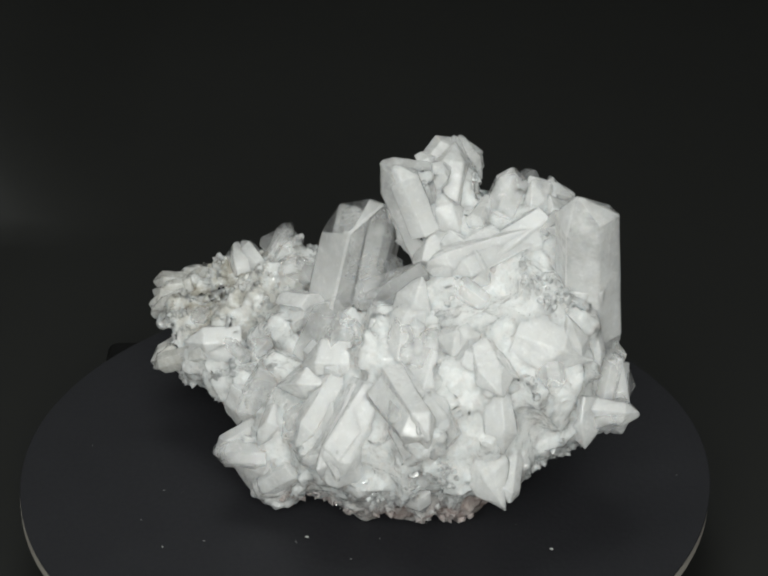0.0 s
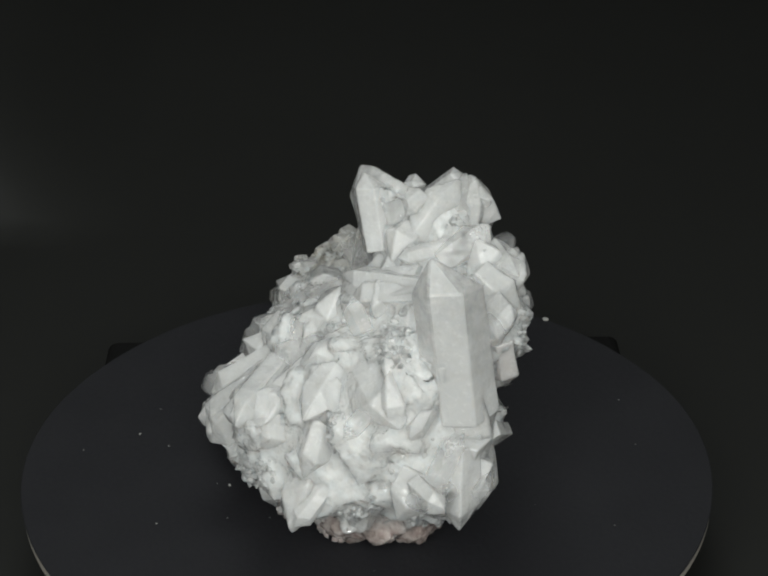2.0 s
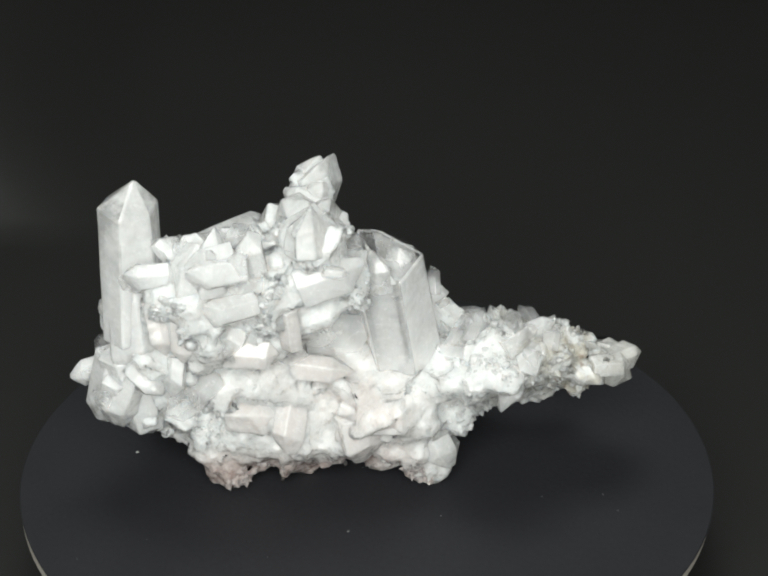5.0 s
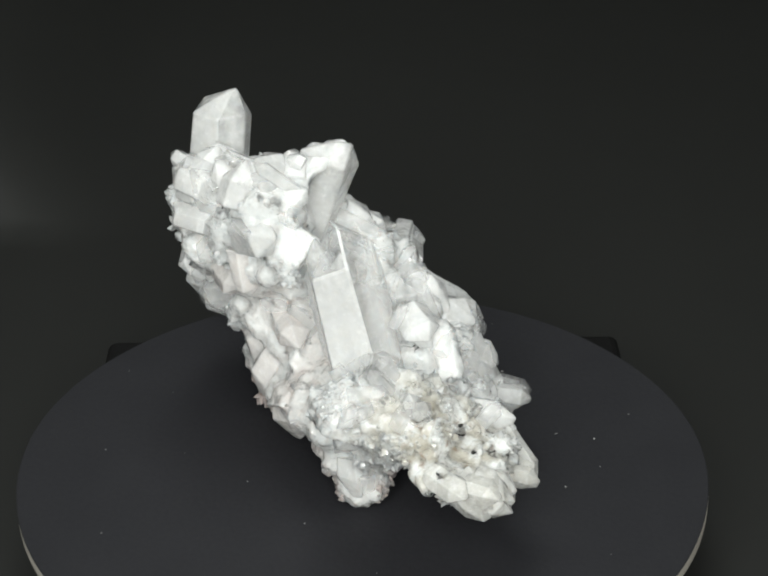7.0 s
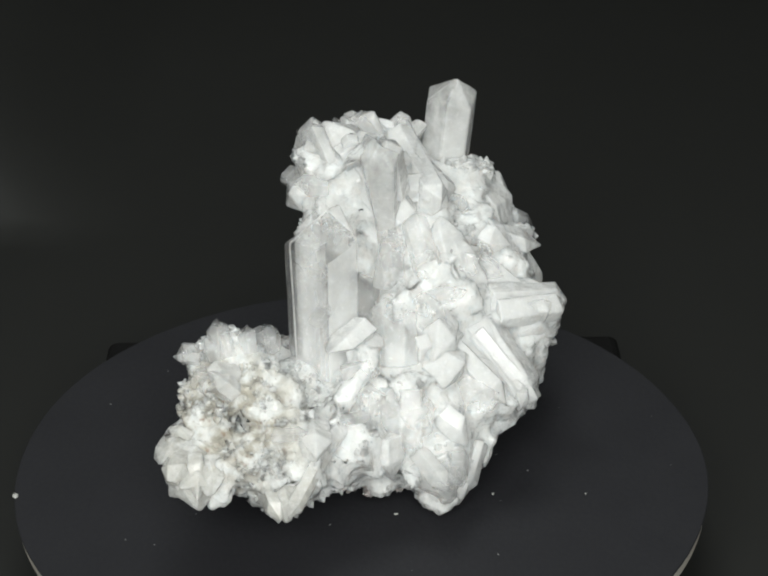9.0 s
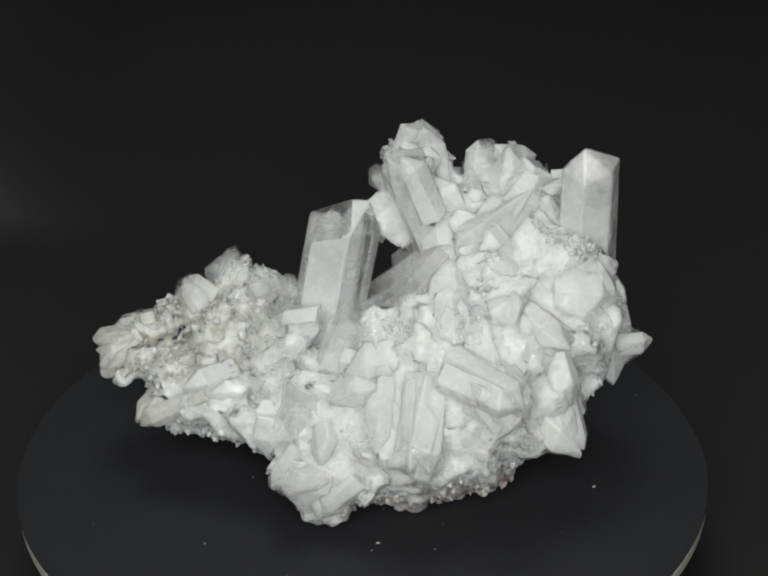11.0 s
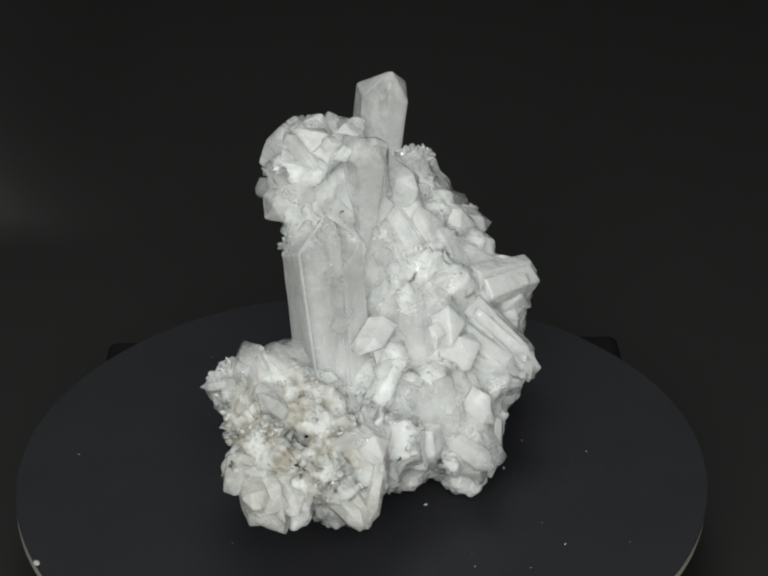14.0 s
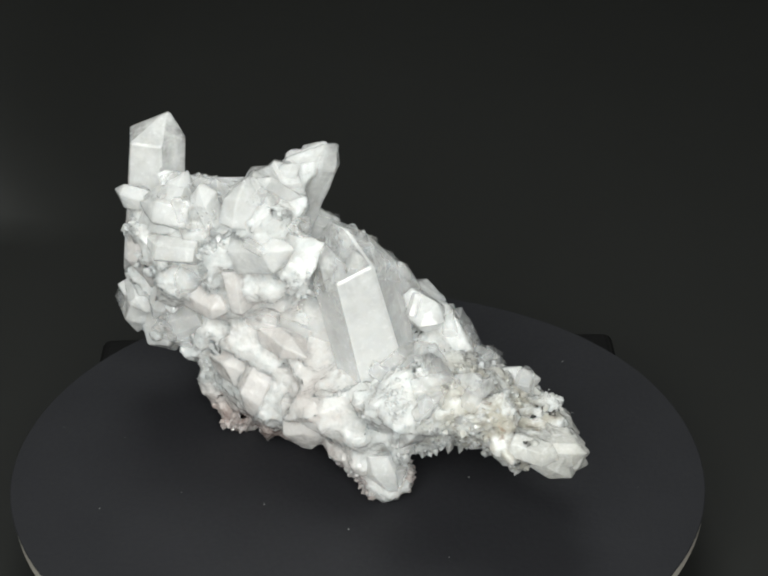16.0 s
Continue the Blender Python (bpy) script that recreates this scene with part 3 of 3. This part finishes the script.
crystal((13.0, -57.0, 46.0), (22.0, -38.0, 40.0), 8.0, milky, 0.9)
crystal((61.0, -15.0, 41.0), (57.5, -22.0, 72.0), 9.4, milky, 0.85, (0, 0, 0), (1, -0.2, 0))
crystal((44.5, 10.5, 88.0), (42.0, 2.0, 68.0), 7.5, clear)
crystal((16.7, -21.2, 73.2), (46.8, -11.7, 77.2), 6.0, milky)
crystal((70.8, -37.3, 39.2), (57.7, -36.5, 34.5), 3.2, clear)
crystal((67.2, -26.1, 55.0), (63.2, -33.1, 36.9), 4.2, clear)
crystal((-41.1, -26.0, 20.6), (-26.6, -26.9, 20.2), 3.7, clear)
crystal((-29.6, -29.0, 9.5), (-19.1, -32.7, 19.2), 4.2, frosted)
crystal((-61.1, 16.1, 22.9), (-44.9, 7.7, 32.3), 3.3, grimy)
crystal((-63.1, 34.7, 31.4), (-52.6, 37.0, 35.3), 3.6, grimy)
crystal((-20.6, 37.5, 57.8), (-26.4, 34.1, 49.7), 2.9, clear)
crystal((-35.9, 38.7, 51.5), (-30.0, 32.1, 46.8), 3.1, frosted)
crystal((-24.0, -23.1, 39.7), (-6.9, -22.1, 40.3), 6.6, milky)
crystal((-10.9, -47.7, 26.3), (-0.4, -30.4, 42.3), 6.8, milky)
crystal((9.4, -54.4, 36.6), (17.7, -29.6, 53.6), 7.8, milky)
crystal((35.9, -50.9, 35.3), (33.6, -42.7, 49.5), 5.8, milky)
crystal((13.7, -27.7, 64.4), (15.1, -31.1, 53.8), 3.9, milky)
crystal((51.2, 7.6, 86.8), (51.5, -1.8, 82.4), 1.9, frosted)
crystal((-24.4, 8.1, 50.1), (-13.6, -1.0, 52.8), 4.9, milky)
crystal((32.5, -14.0, 70.6), (29.7, 6.0, 75.8), 6.3, milky)
crystal((25.3, -12.6, 80.9), (21.2, -2.4, 81.6), 6.6, milky)
crystal((-5.5, -27.9, 45.5), (-13.5, -14.6, 45.2), 4.4, milky)
crystal((14.6, -43.3, 12.3), (13.5, -44.8, 20.7), 4.7, frosted)
crystal((52.4, -36.4, 68.8), (54.3, -35.6, 56.6), 5.6, milky)
crystal((9.8, -35.6, 57.4), (11.7, -18.8, 61.5), 4.7, clear)
crystal((57.3, 1.8, 82.6), (45.0, 6.0, 84.4), 3.9, frosted)
crystal((66.7, -8.8, 76.9), (61.0, -14.6, 74.4), 5.3, clear)
crystal((65.2, -28.9, 26.4), (66.2, -19.5, 44.0), 5.9, milky)
crystal((-16.9, -43.9, 29.3), (-4.2, -44.9, 32.7), 2.9, frosted)
crystal((-7.9, -50.0, 27.3), (-9.9, -29.1, 35.4), 6.6, milky)
crystal((20.9, -54.4, 44.6), (8.7, -34.3, 48.9), 7.6, milky)
crystal((57.6, -38.7, 28.1), (58.8, -31.4, 40.7), 6.6, milky)
crystal((35.8, -50.1, 51.8), (31.5, -34.3, 57.8), 6.4, milky)
crystal((33.0, -25.0, 71.0), (24.3, -8.7, 75.1), 6.8, milky)
crystal((56.9, -22.1, 20.4), (63.2, -21.3, 50.4), 7.9, milky)
crystal((14.5, -31.4, 60.8), (20.5, -33.3, 59.1), 3.4, clear)
crystal((23.2, -25.1, 72.9), (31.5, -27.0, 66.2), 3.4, clear)
crystal((25.3, 12.7, 95.8), (28.4, 16.2, 82.5), 6.6, frosted)
crystal((59.7, -39.7, 56.7), (40.3, -31.9, 60.7), 8.5, milky)
crystal((41.4, -44.8, 52.0), (25.9, -37.9, 54.5), 7.7, milky)
crystal((60.4, -4.4, 55.4), (60.9, -8.3, 70.9), 3.9, rosy)
crystal((56.0, 6.7, 75.5), (49.8, 3.1, 78.9), 6.3, milky)
crystal((48.2, -14.2, 81.7), (55.3, -12.5, 79.7), 4.4, milky)
crystal((36.8, -55.9, 23.5), (39.0, -46.1, 33.2), 3.2, milky)
crystal((66.5, -27.1, 25.6), (62.8, -23.6, 48.5), 7.7, milky)
crystal((72.7, -36.6, 37.7), (58.4, -34.7, 39.1), 3.6, milky)
crystal((26.1, 14.7, 95.8), (27.0, 12.2, 83.4), 7.0, frosted)
crystal((28.8, -13.0, 81.9), (34.0, -0.2, 83.1), 3.0, milky)
crystal((-30.0, 39.5, 52.4), (-18.3, 39.0, 48.1), 4.6, clear)
crystal((-24.6, 46.5, 48.6), (-20.2, 45.7, 47.4), 3.3, clear)
crystal((-23.8, 24.5, 53.8), (-15.2, 27.8, 46.2), 4.2, clear)
crystal((57.7, -0.7, 53.6), (56.7, -1.8, 65.7), 4.1, rosy)
crystal((60.8, -6.8, 42.1), (64.1, -16.0, 48.2), 4.7, milky)
crystal((59.9, 1.1, 74.7), (47.7, -2.5, 81.4), 7.0, milky)
crystal((69.0, -37.6, 38.7), (65.6, -21.6, 38.3), 2.9, clear)
crystal((61.1, -38.1, 53.5), (59.8, -30.2, 59.3), 3.0, milky)
crystal((68.0, -22.0, 28.5), (61.5, -19.4, 47.6), 7.3, milky)
crystal((59.0, -5.3, 40.7), (55.0, -8.9, 51.0), 4.9, frosted)
crystal((-5.3, 25.1, 47.0), (-14.8, 35.6, 46.0), 2.9, clear)
crystal((-17.4, 23.8, 53.0), (-9.2, 25.7, 45.4), 2.9, clear)
crystal((-35.4, 39.6, 52.3), (-31.6, 42.3, 45.1), 3.1, clear)
crystal((21.3, 23.1, 77.9), (27.1, 19.7, 79.4), 2.4, clear)
crystal((20.6, -1.2, 50.5), (2.3, 1.5, 44.2), 7.7, clear)
crystal((34.4, 0.5, 47.9), (13.4, 3.1, 41.5), 4.2, clear)
crystal((31.8, 6.5, 18.4), (25.4, 1.9, 32.2), 6.0, rosy)
crystal((44.9, -2.1, 89.9), (48.6, 1.3, 80.3), 5.3, milky)
crystal((50.3, 6.2, 54.1), (44.5, 5.1, 62.6), 5.3, clear)
crystal((12.7, 15.6, 13.0), (13.5, 14.6, 29.2), 7.0, rosy)
crystal((-56.0, 48.7, 35.4), (-43.9, 45.2, 37.1), 4.2, grimy)
crystal((-1.1, -29.0, 57.5), (-2.1, -18.1, 54.6), 3.5, clear)
crystal((-18.8, -6.7, 50.3), (-18.1, 3.0, 48.9), 6.8, milky)
crystal((-63.6, 38.3, 27.0), (-49.8, 44.0, 34.4), 6.0, grimy)
crystal((-10.7, 22.6, 3.5), (-12.4, 23.7, 14.0), 3.8, clear)
crystal((56.9, -3.9, 40.5), (50.8, -15.0, 29.5), 4.9, clear)
crystal((58.2, 3.4, 82.1), (43.4, 7.1, 80.1), 6.3, milky)
crystal((56.2, 8.1, 71.7), (42.0, 10.2, 71.2), 4.1, frosted)
crystal((30.0, 9.4, 51.4), (32.6, 10.3, 67.4), 4.7, rosy)
crystal((-14.3, 41.6, 31.9), (-19.2, 41.8, 40.1), 6.0, frosted)
crystal((9.6, -5.9, 97.5), (16.8, -8.4, 78.3), 4.5, milky)
crystal((10.3, -39.0, 55.1), (19.6, -28.2, 58.7), 4.4, clear)
crystal((9.8, -53.7, 46.0), (6.0, -36.4, 46.5), 4.4, frosted)
crystal((-18.1, -40.0, 31.2), (-3.7, -20.1, 46.2), 4.7, milky)
crystal((-41.3, -24.5, 19.0), (-29.4, -16.7, 22.3), 4.1, frosted)
crystal((-62.2, 17.9, 23.3), (-52.4, 22.8, 26.9), 3.4, grimy)
crystal((-60.7, 44.2, 28.5), (-50.8, 43.3, 34.3), 5.3, grimy)
crystal((-19.2, 50.1, 45.6), (-22.7, 43.1, 47.4), 3.5, frosted)
crystal((-22.2, 38.3, 58.4), (-25.5, 37.3, 50.6), 2.6, clear)
crystal((33.5, 15.9, 89.1), (26.2, 13.6, 89.7), 4.1, frosted)
crystal((-27.5, -30.3, 25.5), (-23.8, -21.8, 31.9), 4.1, milky)
crystal((-6.8, -8.6, 59.8), (-14.6, -10.2, 41.2), 7.0, clear)
crystal((-6.0, -9.6, 58.6), (19.2, -6.0, 66.6), 3.9, clear)
crystal((10.3, -6.5, 96.2), (18.9, -6.1, 71.4), 4.5, milky)
crystal((17.4, -21.9, 73.1), (35.5, -11.1, 78.8), 4.4, milky)
crystal((26.7, 19.6, 91.3), (21.6, 11.6, 89.5), 4.2, clear)
crystal((12.8, 19.3, 81.6), (13.9, 9.9, 81.2), 4.2, clear)
crystal((20.0, 4.6, 94.5), (15.3, 3.7, 92.5), 3.0, frosted)
crystal((15.0, -57.1, 44.8), (5.0, -36.6, 46.7), 5.0, milky)
crystal((-19.9, 38.2, 58.4), (-25.8, 37.1, 50.2), 3.0, clear)
crystal((-20.1, 30.4, 56.2), (-24.5, 29.4, 49.6), 3.2, clear)
crystal((-14.1, 24.3, 52.4), (-22.8, 23.8, 50.2), 3.0, clear)
crystal((-23.2, 48.6, 47.7), (-23.6, 42.2, 47.3), 3.8, clear)
crystal((-29.5, -7.8, 41.9), (-26.6, 5.5, 33.7), 5.9, clear)
crystal((-61.4, 16.1, 21.9), (-51.7, 20.6, 27.6), 3.9, grimy)
crystal((-62.0, 43.3, 28.7), (-49.4, 41.6, 34.0), 6.6, grimy)
crystal((-32.2, -25.7, 7.8), (-29.2, -19.6, 21.7), 7.9, frosted)
crystal((-49.1, 13.1, 29.8), (-31.9, 5.3, 29.3), 7.7, milky)
crystal((-33.2, -9.1, 16.2), (-29.7, -7.7, 29.6), 7.7, milky)
crystal((-12.4, -47.0, 27.2), (-4.1, -36.8, 36.2), 5.3, milky)
crystal((22.0, -40.7, 59.5), (25.7, -31.0, 60.6), 4.7, milky)
crystal((-20.7, 38.4, 57.9), (-25.5, 34.7, 50.9), 2.6, clear)
crystal((-64.3, 38.4, 31.2), (-53.0, 41.0, 33.8), 5.4, grimy)
crystal((-60.4, 18.0, 21.2), (-50.7, 15.8, 27.1), 3.9, grimy)
crystal((-5.2, -16.5, 59.7), (-6.2, -20.0, 44.6), 5.6, clear)
crystal((-0.8, -18.6, 60.1), (17.0, -13.4, 69.0), 4.7, clear)
crystal((25.2, 11.7, 95.8), (17.9, -10.6, 69.0), 6.5, milky)
crystal((42.1, 6.6, 89.8), (35.8, -3.8, 80.3), 5.0, clear)
crystal((22.1, -22.8, 72.8), (48.4, -8.0, 78.3), 5.4, milky)
crystal((54.4, -7.2, 85.3), (47.6, -11.8, 78.6), 4.2, clear)
crystal((-11.4, -47.2, 25.4), (3.8, -32.4, 42.8), 7.3, milky)
crystal((-30.3, -27.1, 7.9), (-23.8, -29.2, 17.2), 3.5, milky)
crystal((-41.7, -22.7, 19.3), (-28.8, -26.1, 19.4), 4.6, clear)
crystal((-31.7, -19.5, 29.8), (-24.0, -8.1, 38.2), 6.8, clear)
crystal((14.4, -22.9, 68.2), (11.5, -30.7, 51.8), 5.9, milky)
crystal((29.3, -33.6, 66.3), (23.0, -36.9, 53.2), 5.3, milky)
crystal((-17.2, -20.6, 45.9), (-3.2, -22.3, 45.7), 7.0, milky)
crystal((-38.2, 41.1, 50.5), (-35.0, 35.6, 44.3), 4.2, clear)
crystal((24.6, 14.6, 95.4), (15.9, 8.1, 86.2), 3.5, frosted)
crystal((40.8, 6.6, 89.9), (37.8, 4.8, 77.4), 4.6, milky)
crystal((24.9, -19.9, 70.1), (48.4, -6.9, 80.4), 6.8, milky)
crystal((7.5, -8.9, 72.2), (10.2, -5.2, 52.4), 4.1, clear)
crystal((48.3, -48.7, 52.3), (48.2, -39.2, 57.4), 3.5, clear)
crystal((16.0, -20.2, 71.5), (10.5, -25.8, 53.4), 6.9, milky)
crystal((-11.0, -47.8, 25.1), (2.7, -31.0, 44.2), 7.8, milky)
crystal((16.1, -57.7, 44.6), (7.6, -34.3, 48.9), 5.6, milky)
crystal((-32.1, -11.5, 19.4), (-22.3, -11.1, 38.8), 8.7, clear)
crystal((-31.3, -26.2, 7.7), (-26.3, -23.3, 20.1), 7.7, frosted)
crystal((-63.5, 43.0, 33.2), (-53.6, 38.5, 33.8), 4.7, grimy)
crystal((-35.9, 38.9, 52.2), (-33.7, 32.8, 43.7), 5.0, frosted)
crystal((-21.7, -35.7, 31.1), (-10.2, -27.7, 36.0), 5.8, clear)
crystal((-51.4, 9.6, 34.3), (-34.9, 11.5, 33.8), 5.6, milky)
crystal((67.9, -11.3, 77.5), (57.1, -6.3, 77.3), 4.9, milky)
crystal((71.7, -20.8, 42.5), (65.4, -24.7, 29.1), 4.4, clear)
crystal((-18.0, 8.2, 61.8), (-15.6, 11.8, 54.6), 2.6, clear)
crystal((-25.4, -6.7, 47.7), (-25.9, 4.0, 44.3), 3.2, clear)
crystal((-38.8, 5.5, 38.3), (-32.6, -2.4, 36.1), 2.4, clear)
crystal((-47.5, 11.9, 40.4), (-45.8, 20.9, 38.2), 2.9, clear)
crystal((-63.3, 45.0, 35.4), (-49.2, 44.1, 35.0), 4.4, grimy)
crystal((-9.8, 25.9, 6.2), (-8.2, 22.3, 16.9), 5.6, frosted)
crystal((34.2, 9.6, 52.3), (46.3, 1.0, 54.0), 4.4, rosy)
crystal((14.6, 21.1, 79.4), (30.2, 12.5, 72.9), 6.8, milky)
crystal((24.0, 8.3, 78.3), (34.7, -1.4, 75.9), 7.7, milky)
crystal((56.5, -4.1, 38.0), (45.0, -4.7, 43.0), 4.4, clear)
crystal((12.5, 13.4, 40.7), (24.9, 0.7, 42.1), 5.3, rosy)
crystal((27.8, 3.8, 26.1), (39.5, -9.1, 26.0), 7.0, rosy)
crystal((4.6, 27.9, 28.1), (13.1, 10.1, 30.6), 7.7, rosy)
crystal((22.4, -3.7, 92.8), (17.3, 6.9, 87.9), 4.9, milky)


def matrix_body():
    """The swellings and the half-sunken milky crystals run together into one rough, chipped mass."""
    bm = bmesh.new()
    for p, r in LUMPS:
        bmesh.ops.create_icosphere(bm, subdivisions=3, radius=r, matrix=Matrix.Translation(p))
    tmp = bpy.data.meshes.new("tmp")
    for tip, root, r in BLOCKS:
        one = crystal_mesh((tip - root).length, r, rc, 0)
        one.transform(Matrix.Translation(root) @ (tip - root).to_track_quat("Z", "Y").to_matrix().to_4x4())
        one.to_mesh(tmp)
        one.free()
        bm.from_mesh(tmp)
    for ob, length in SUNK:
        one = bmesh.new()
        one.from_mesh(ob.data)
        one.transform(ob.matrix_basis @ Matrix.Translation((0, 0, length * 0.01)) @ Matrix.Diagonal((0.95, 0.95, 0.95, 1)))
        one.to_mesh(tmp)
        one.free()
        bm.from_mesh(tmp)
    bpy.data.meshes.remove(tmp)
    body = part("matrix", bm, massive, cluster, "massive milky quartz matrix, faintly pink, stained on the arm")
    for swell in (0.0014, -0.0019):
        mod = body.modifiers.new("weld", "REMESH")
        mod.mode, mod.voxel_size, mod.use_smooth_shade = "VOXEL", 0.0007, True
        mod = body.modifiers.new("close_gaps", "DISPLACE")
        mod.strength, mod.mid_level = swell, 0.0
    skin = bpy.data.meshes.new_from_object(body.evaluated_get(bpy.context.evaluated_depsgraph_get()))
    body.modifiers.clear()
    body.data = skin
    skin.name = "matrix"
    moves = []
    for v in skin.vertices:
        q, d = v.co.copy(), v.normal
        arm = min(1.0, max(0.0, (-0.018 - q.x) / 0.012)) * min(1.0, max(0.0, (q.y - 0.004) / 0.01))
        low = min(1.0, max(0.0, (0.022 - q.z) / 0.012))
        rough = 0.0006 * noise.noise(q * 210) + 0.0004 * noise.noise(q * 520)
        near = noise.voronoi(q * 230)[0]
        chip = 0.0007 * (0.5 - near[0]) * (1 + 0.9 * arm + 0.6 * low)
        seam = (q.z - 0.0398 - 0.0022 * noise.noise(q * 75)) / 0.0011
        crack = -0.0016 * math.exp(-seam * seam) * min(1.0, max(0.0, (-0.031 - q.x) / 0.004))
        moves.append(d * (rough * (1 + 1.2 * arm + low) + chip + crack))
    for v, m in zip(skin.vertices, moves):
        v.co += m
    skin.shade_smooth()
    return body


BODY = matrix_body()


def druse(count, seed, arm):
    """Countless tiny points that crust the massive quartz."""
    rnd = random.Random(seed)
    verts, faces = [], []
    skin = BODY.data
    spots = [(f.center.copy(), f.normal.copy()) for f in skin.polygons if f.center.z > 0.0025]
    spots = [(q, d) for q, d in spots if (q.x < -0.012 and q.y > 0.004) == arm and noise.noise(q * 70) + (0.25 if arm else 0) > 0.12 and not (q.x > 0 and q.y > -0.004 and q.z < 0.056 and d.x * 0.35 + d.y * 0.93 > 0.25)]
    spots = rnd.sample(spots, min(3 * count, len(spots)))
    spots = [(q, d) for q, d in spots if not any(
        -0.001 < (q - o).dot(a) < n + 0.0005 and ((q - o) - a * (q - o).dot(a)).length < k + 0.0006 for o, a, n, k in SHAFTS)]
    for q, d in rnd.sample(spots, min(count, len(spots))):
        axis = (d + Vector((rnd.gauss(0, 0.45), rnd.gauss(0, 0.45), rnd.gauss(0, 0.45)))).normalized()
        size = rnd.choice((0.4, 0.5, 0.6, 0.8, 1.1)) * MM * rnd.uniform(0.8, 1.2)
        length = size * rnd.uniform(1.5, 2.6)
        m = Matrix.Translation(q - axis * size * 0.8) @ axis.to_track_quat("Z", "Y").to_matrix().to_4x4()
        n = len(verts)
        turn = rnd.uniform(0, 1)
        for z in (0, length * 0.5):
            for i in range(6):
                a = turn + i * math.pi / 3
                s = size * rnd.uniform(0.8, 1.1)
                verts.append(m @ Vector((s * math.cos(a), s * 0.85 * math.sin(a), z + (rnd.uniform(-0.1, 0.1) * length if z else 0))))
        verts.append(m @ Vector((rnd.uniform(-0.3, 0.3) * size, rnd.uniform(-0.3, 0.3) * size, length)))
        for i in range(6):
            j = (i + 1) % 6
            faces.append((n + i, n + j, n + 6 + j, n + 6 + i))
            faces.append((n + 6 + i, n + 6 + j, n + 12))
        faces.append(tuple(n + 5 - i for i in range(6)))
    me = bpy.data.meshes.new("druse")
    me.from_pydata(verts, [], faces)
    me.materials.append(sugary)
    ob = new("druse", me)
    ob.parent = cluster
    tagged(ob, "sugary crust of tiny white quartz points", kind="stuff")


druse(1500, 8, False)
druse(1100, 9, True)


def motions():
    rows = [(t, pose(0, 0, 0, 0, 0, a)) for t, a in TURN]
    walk(turntable, rows)
    walk(cluster, rows)


motions()
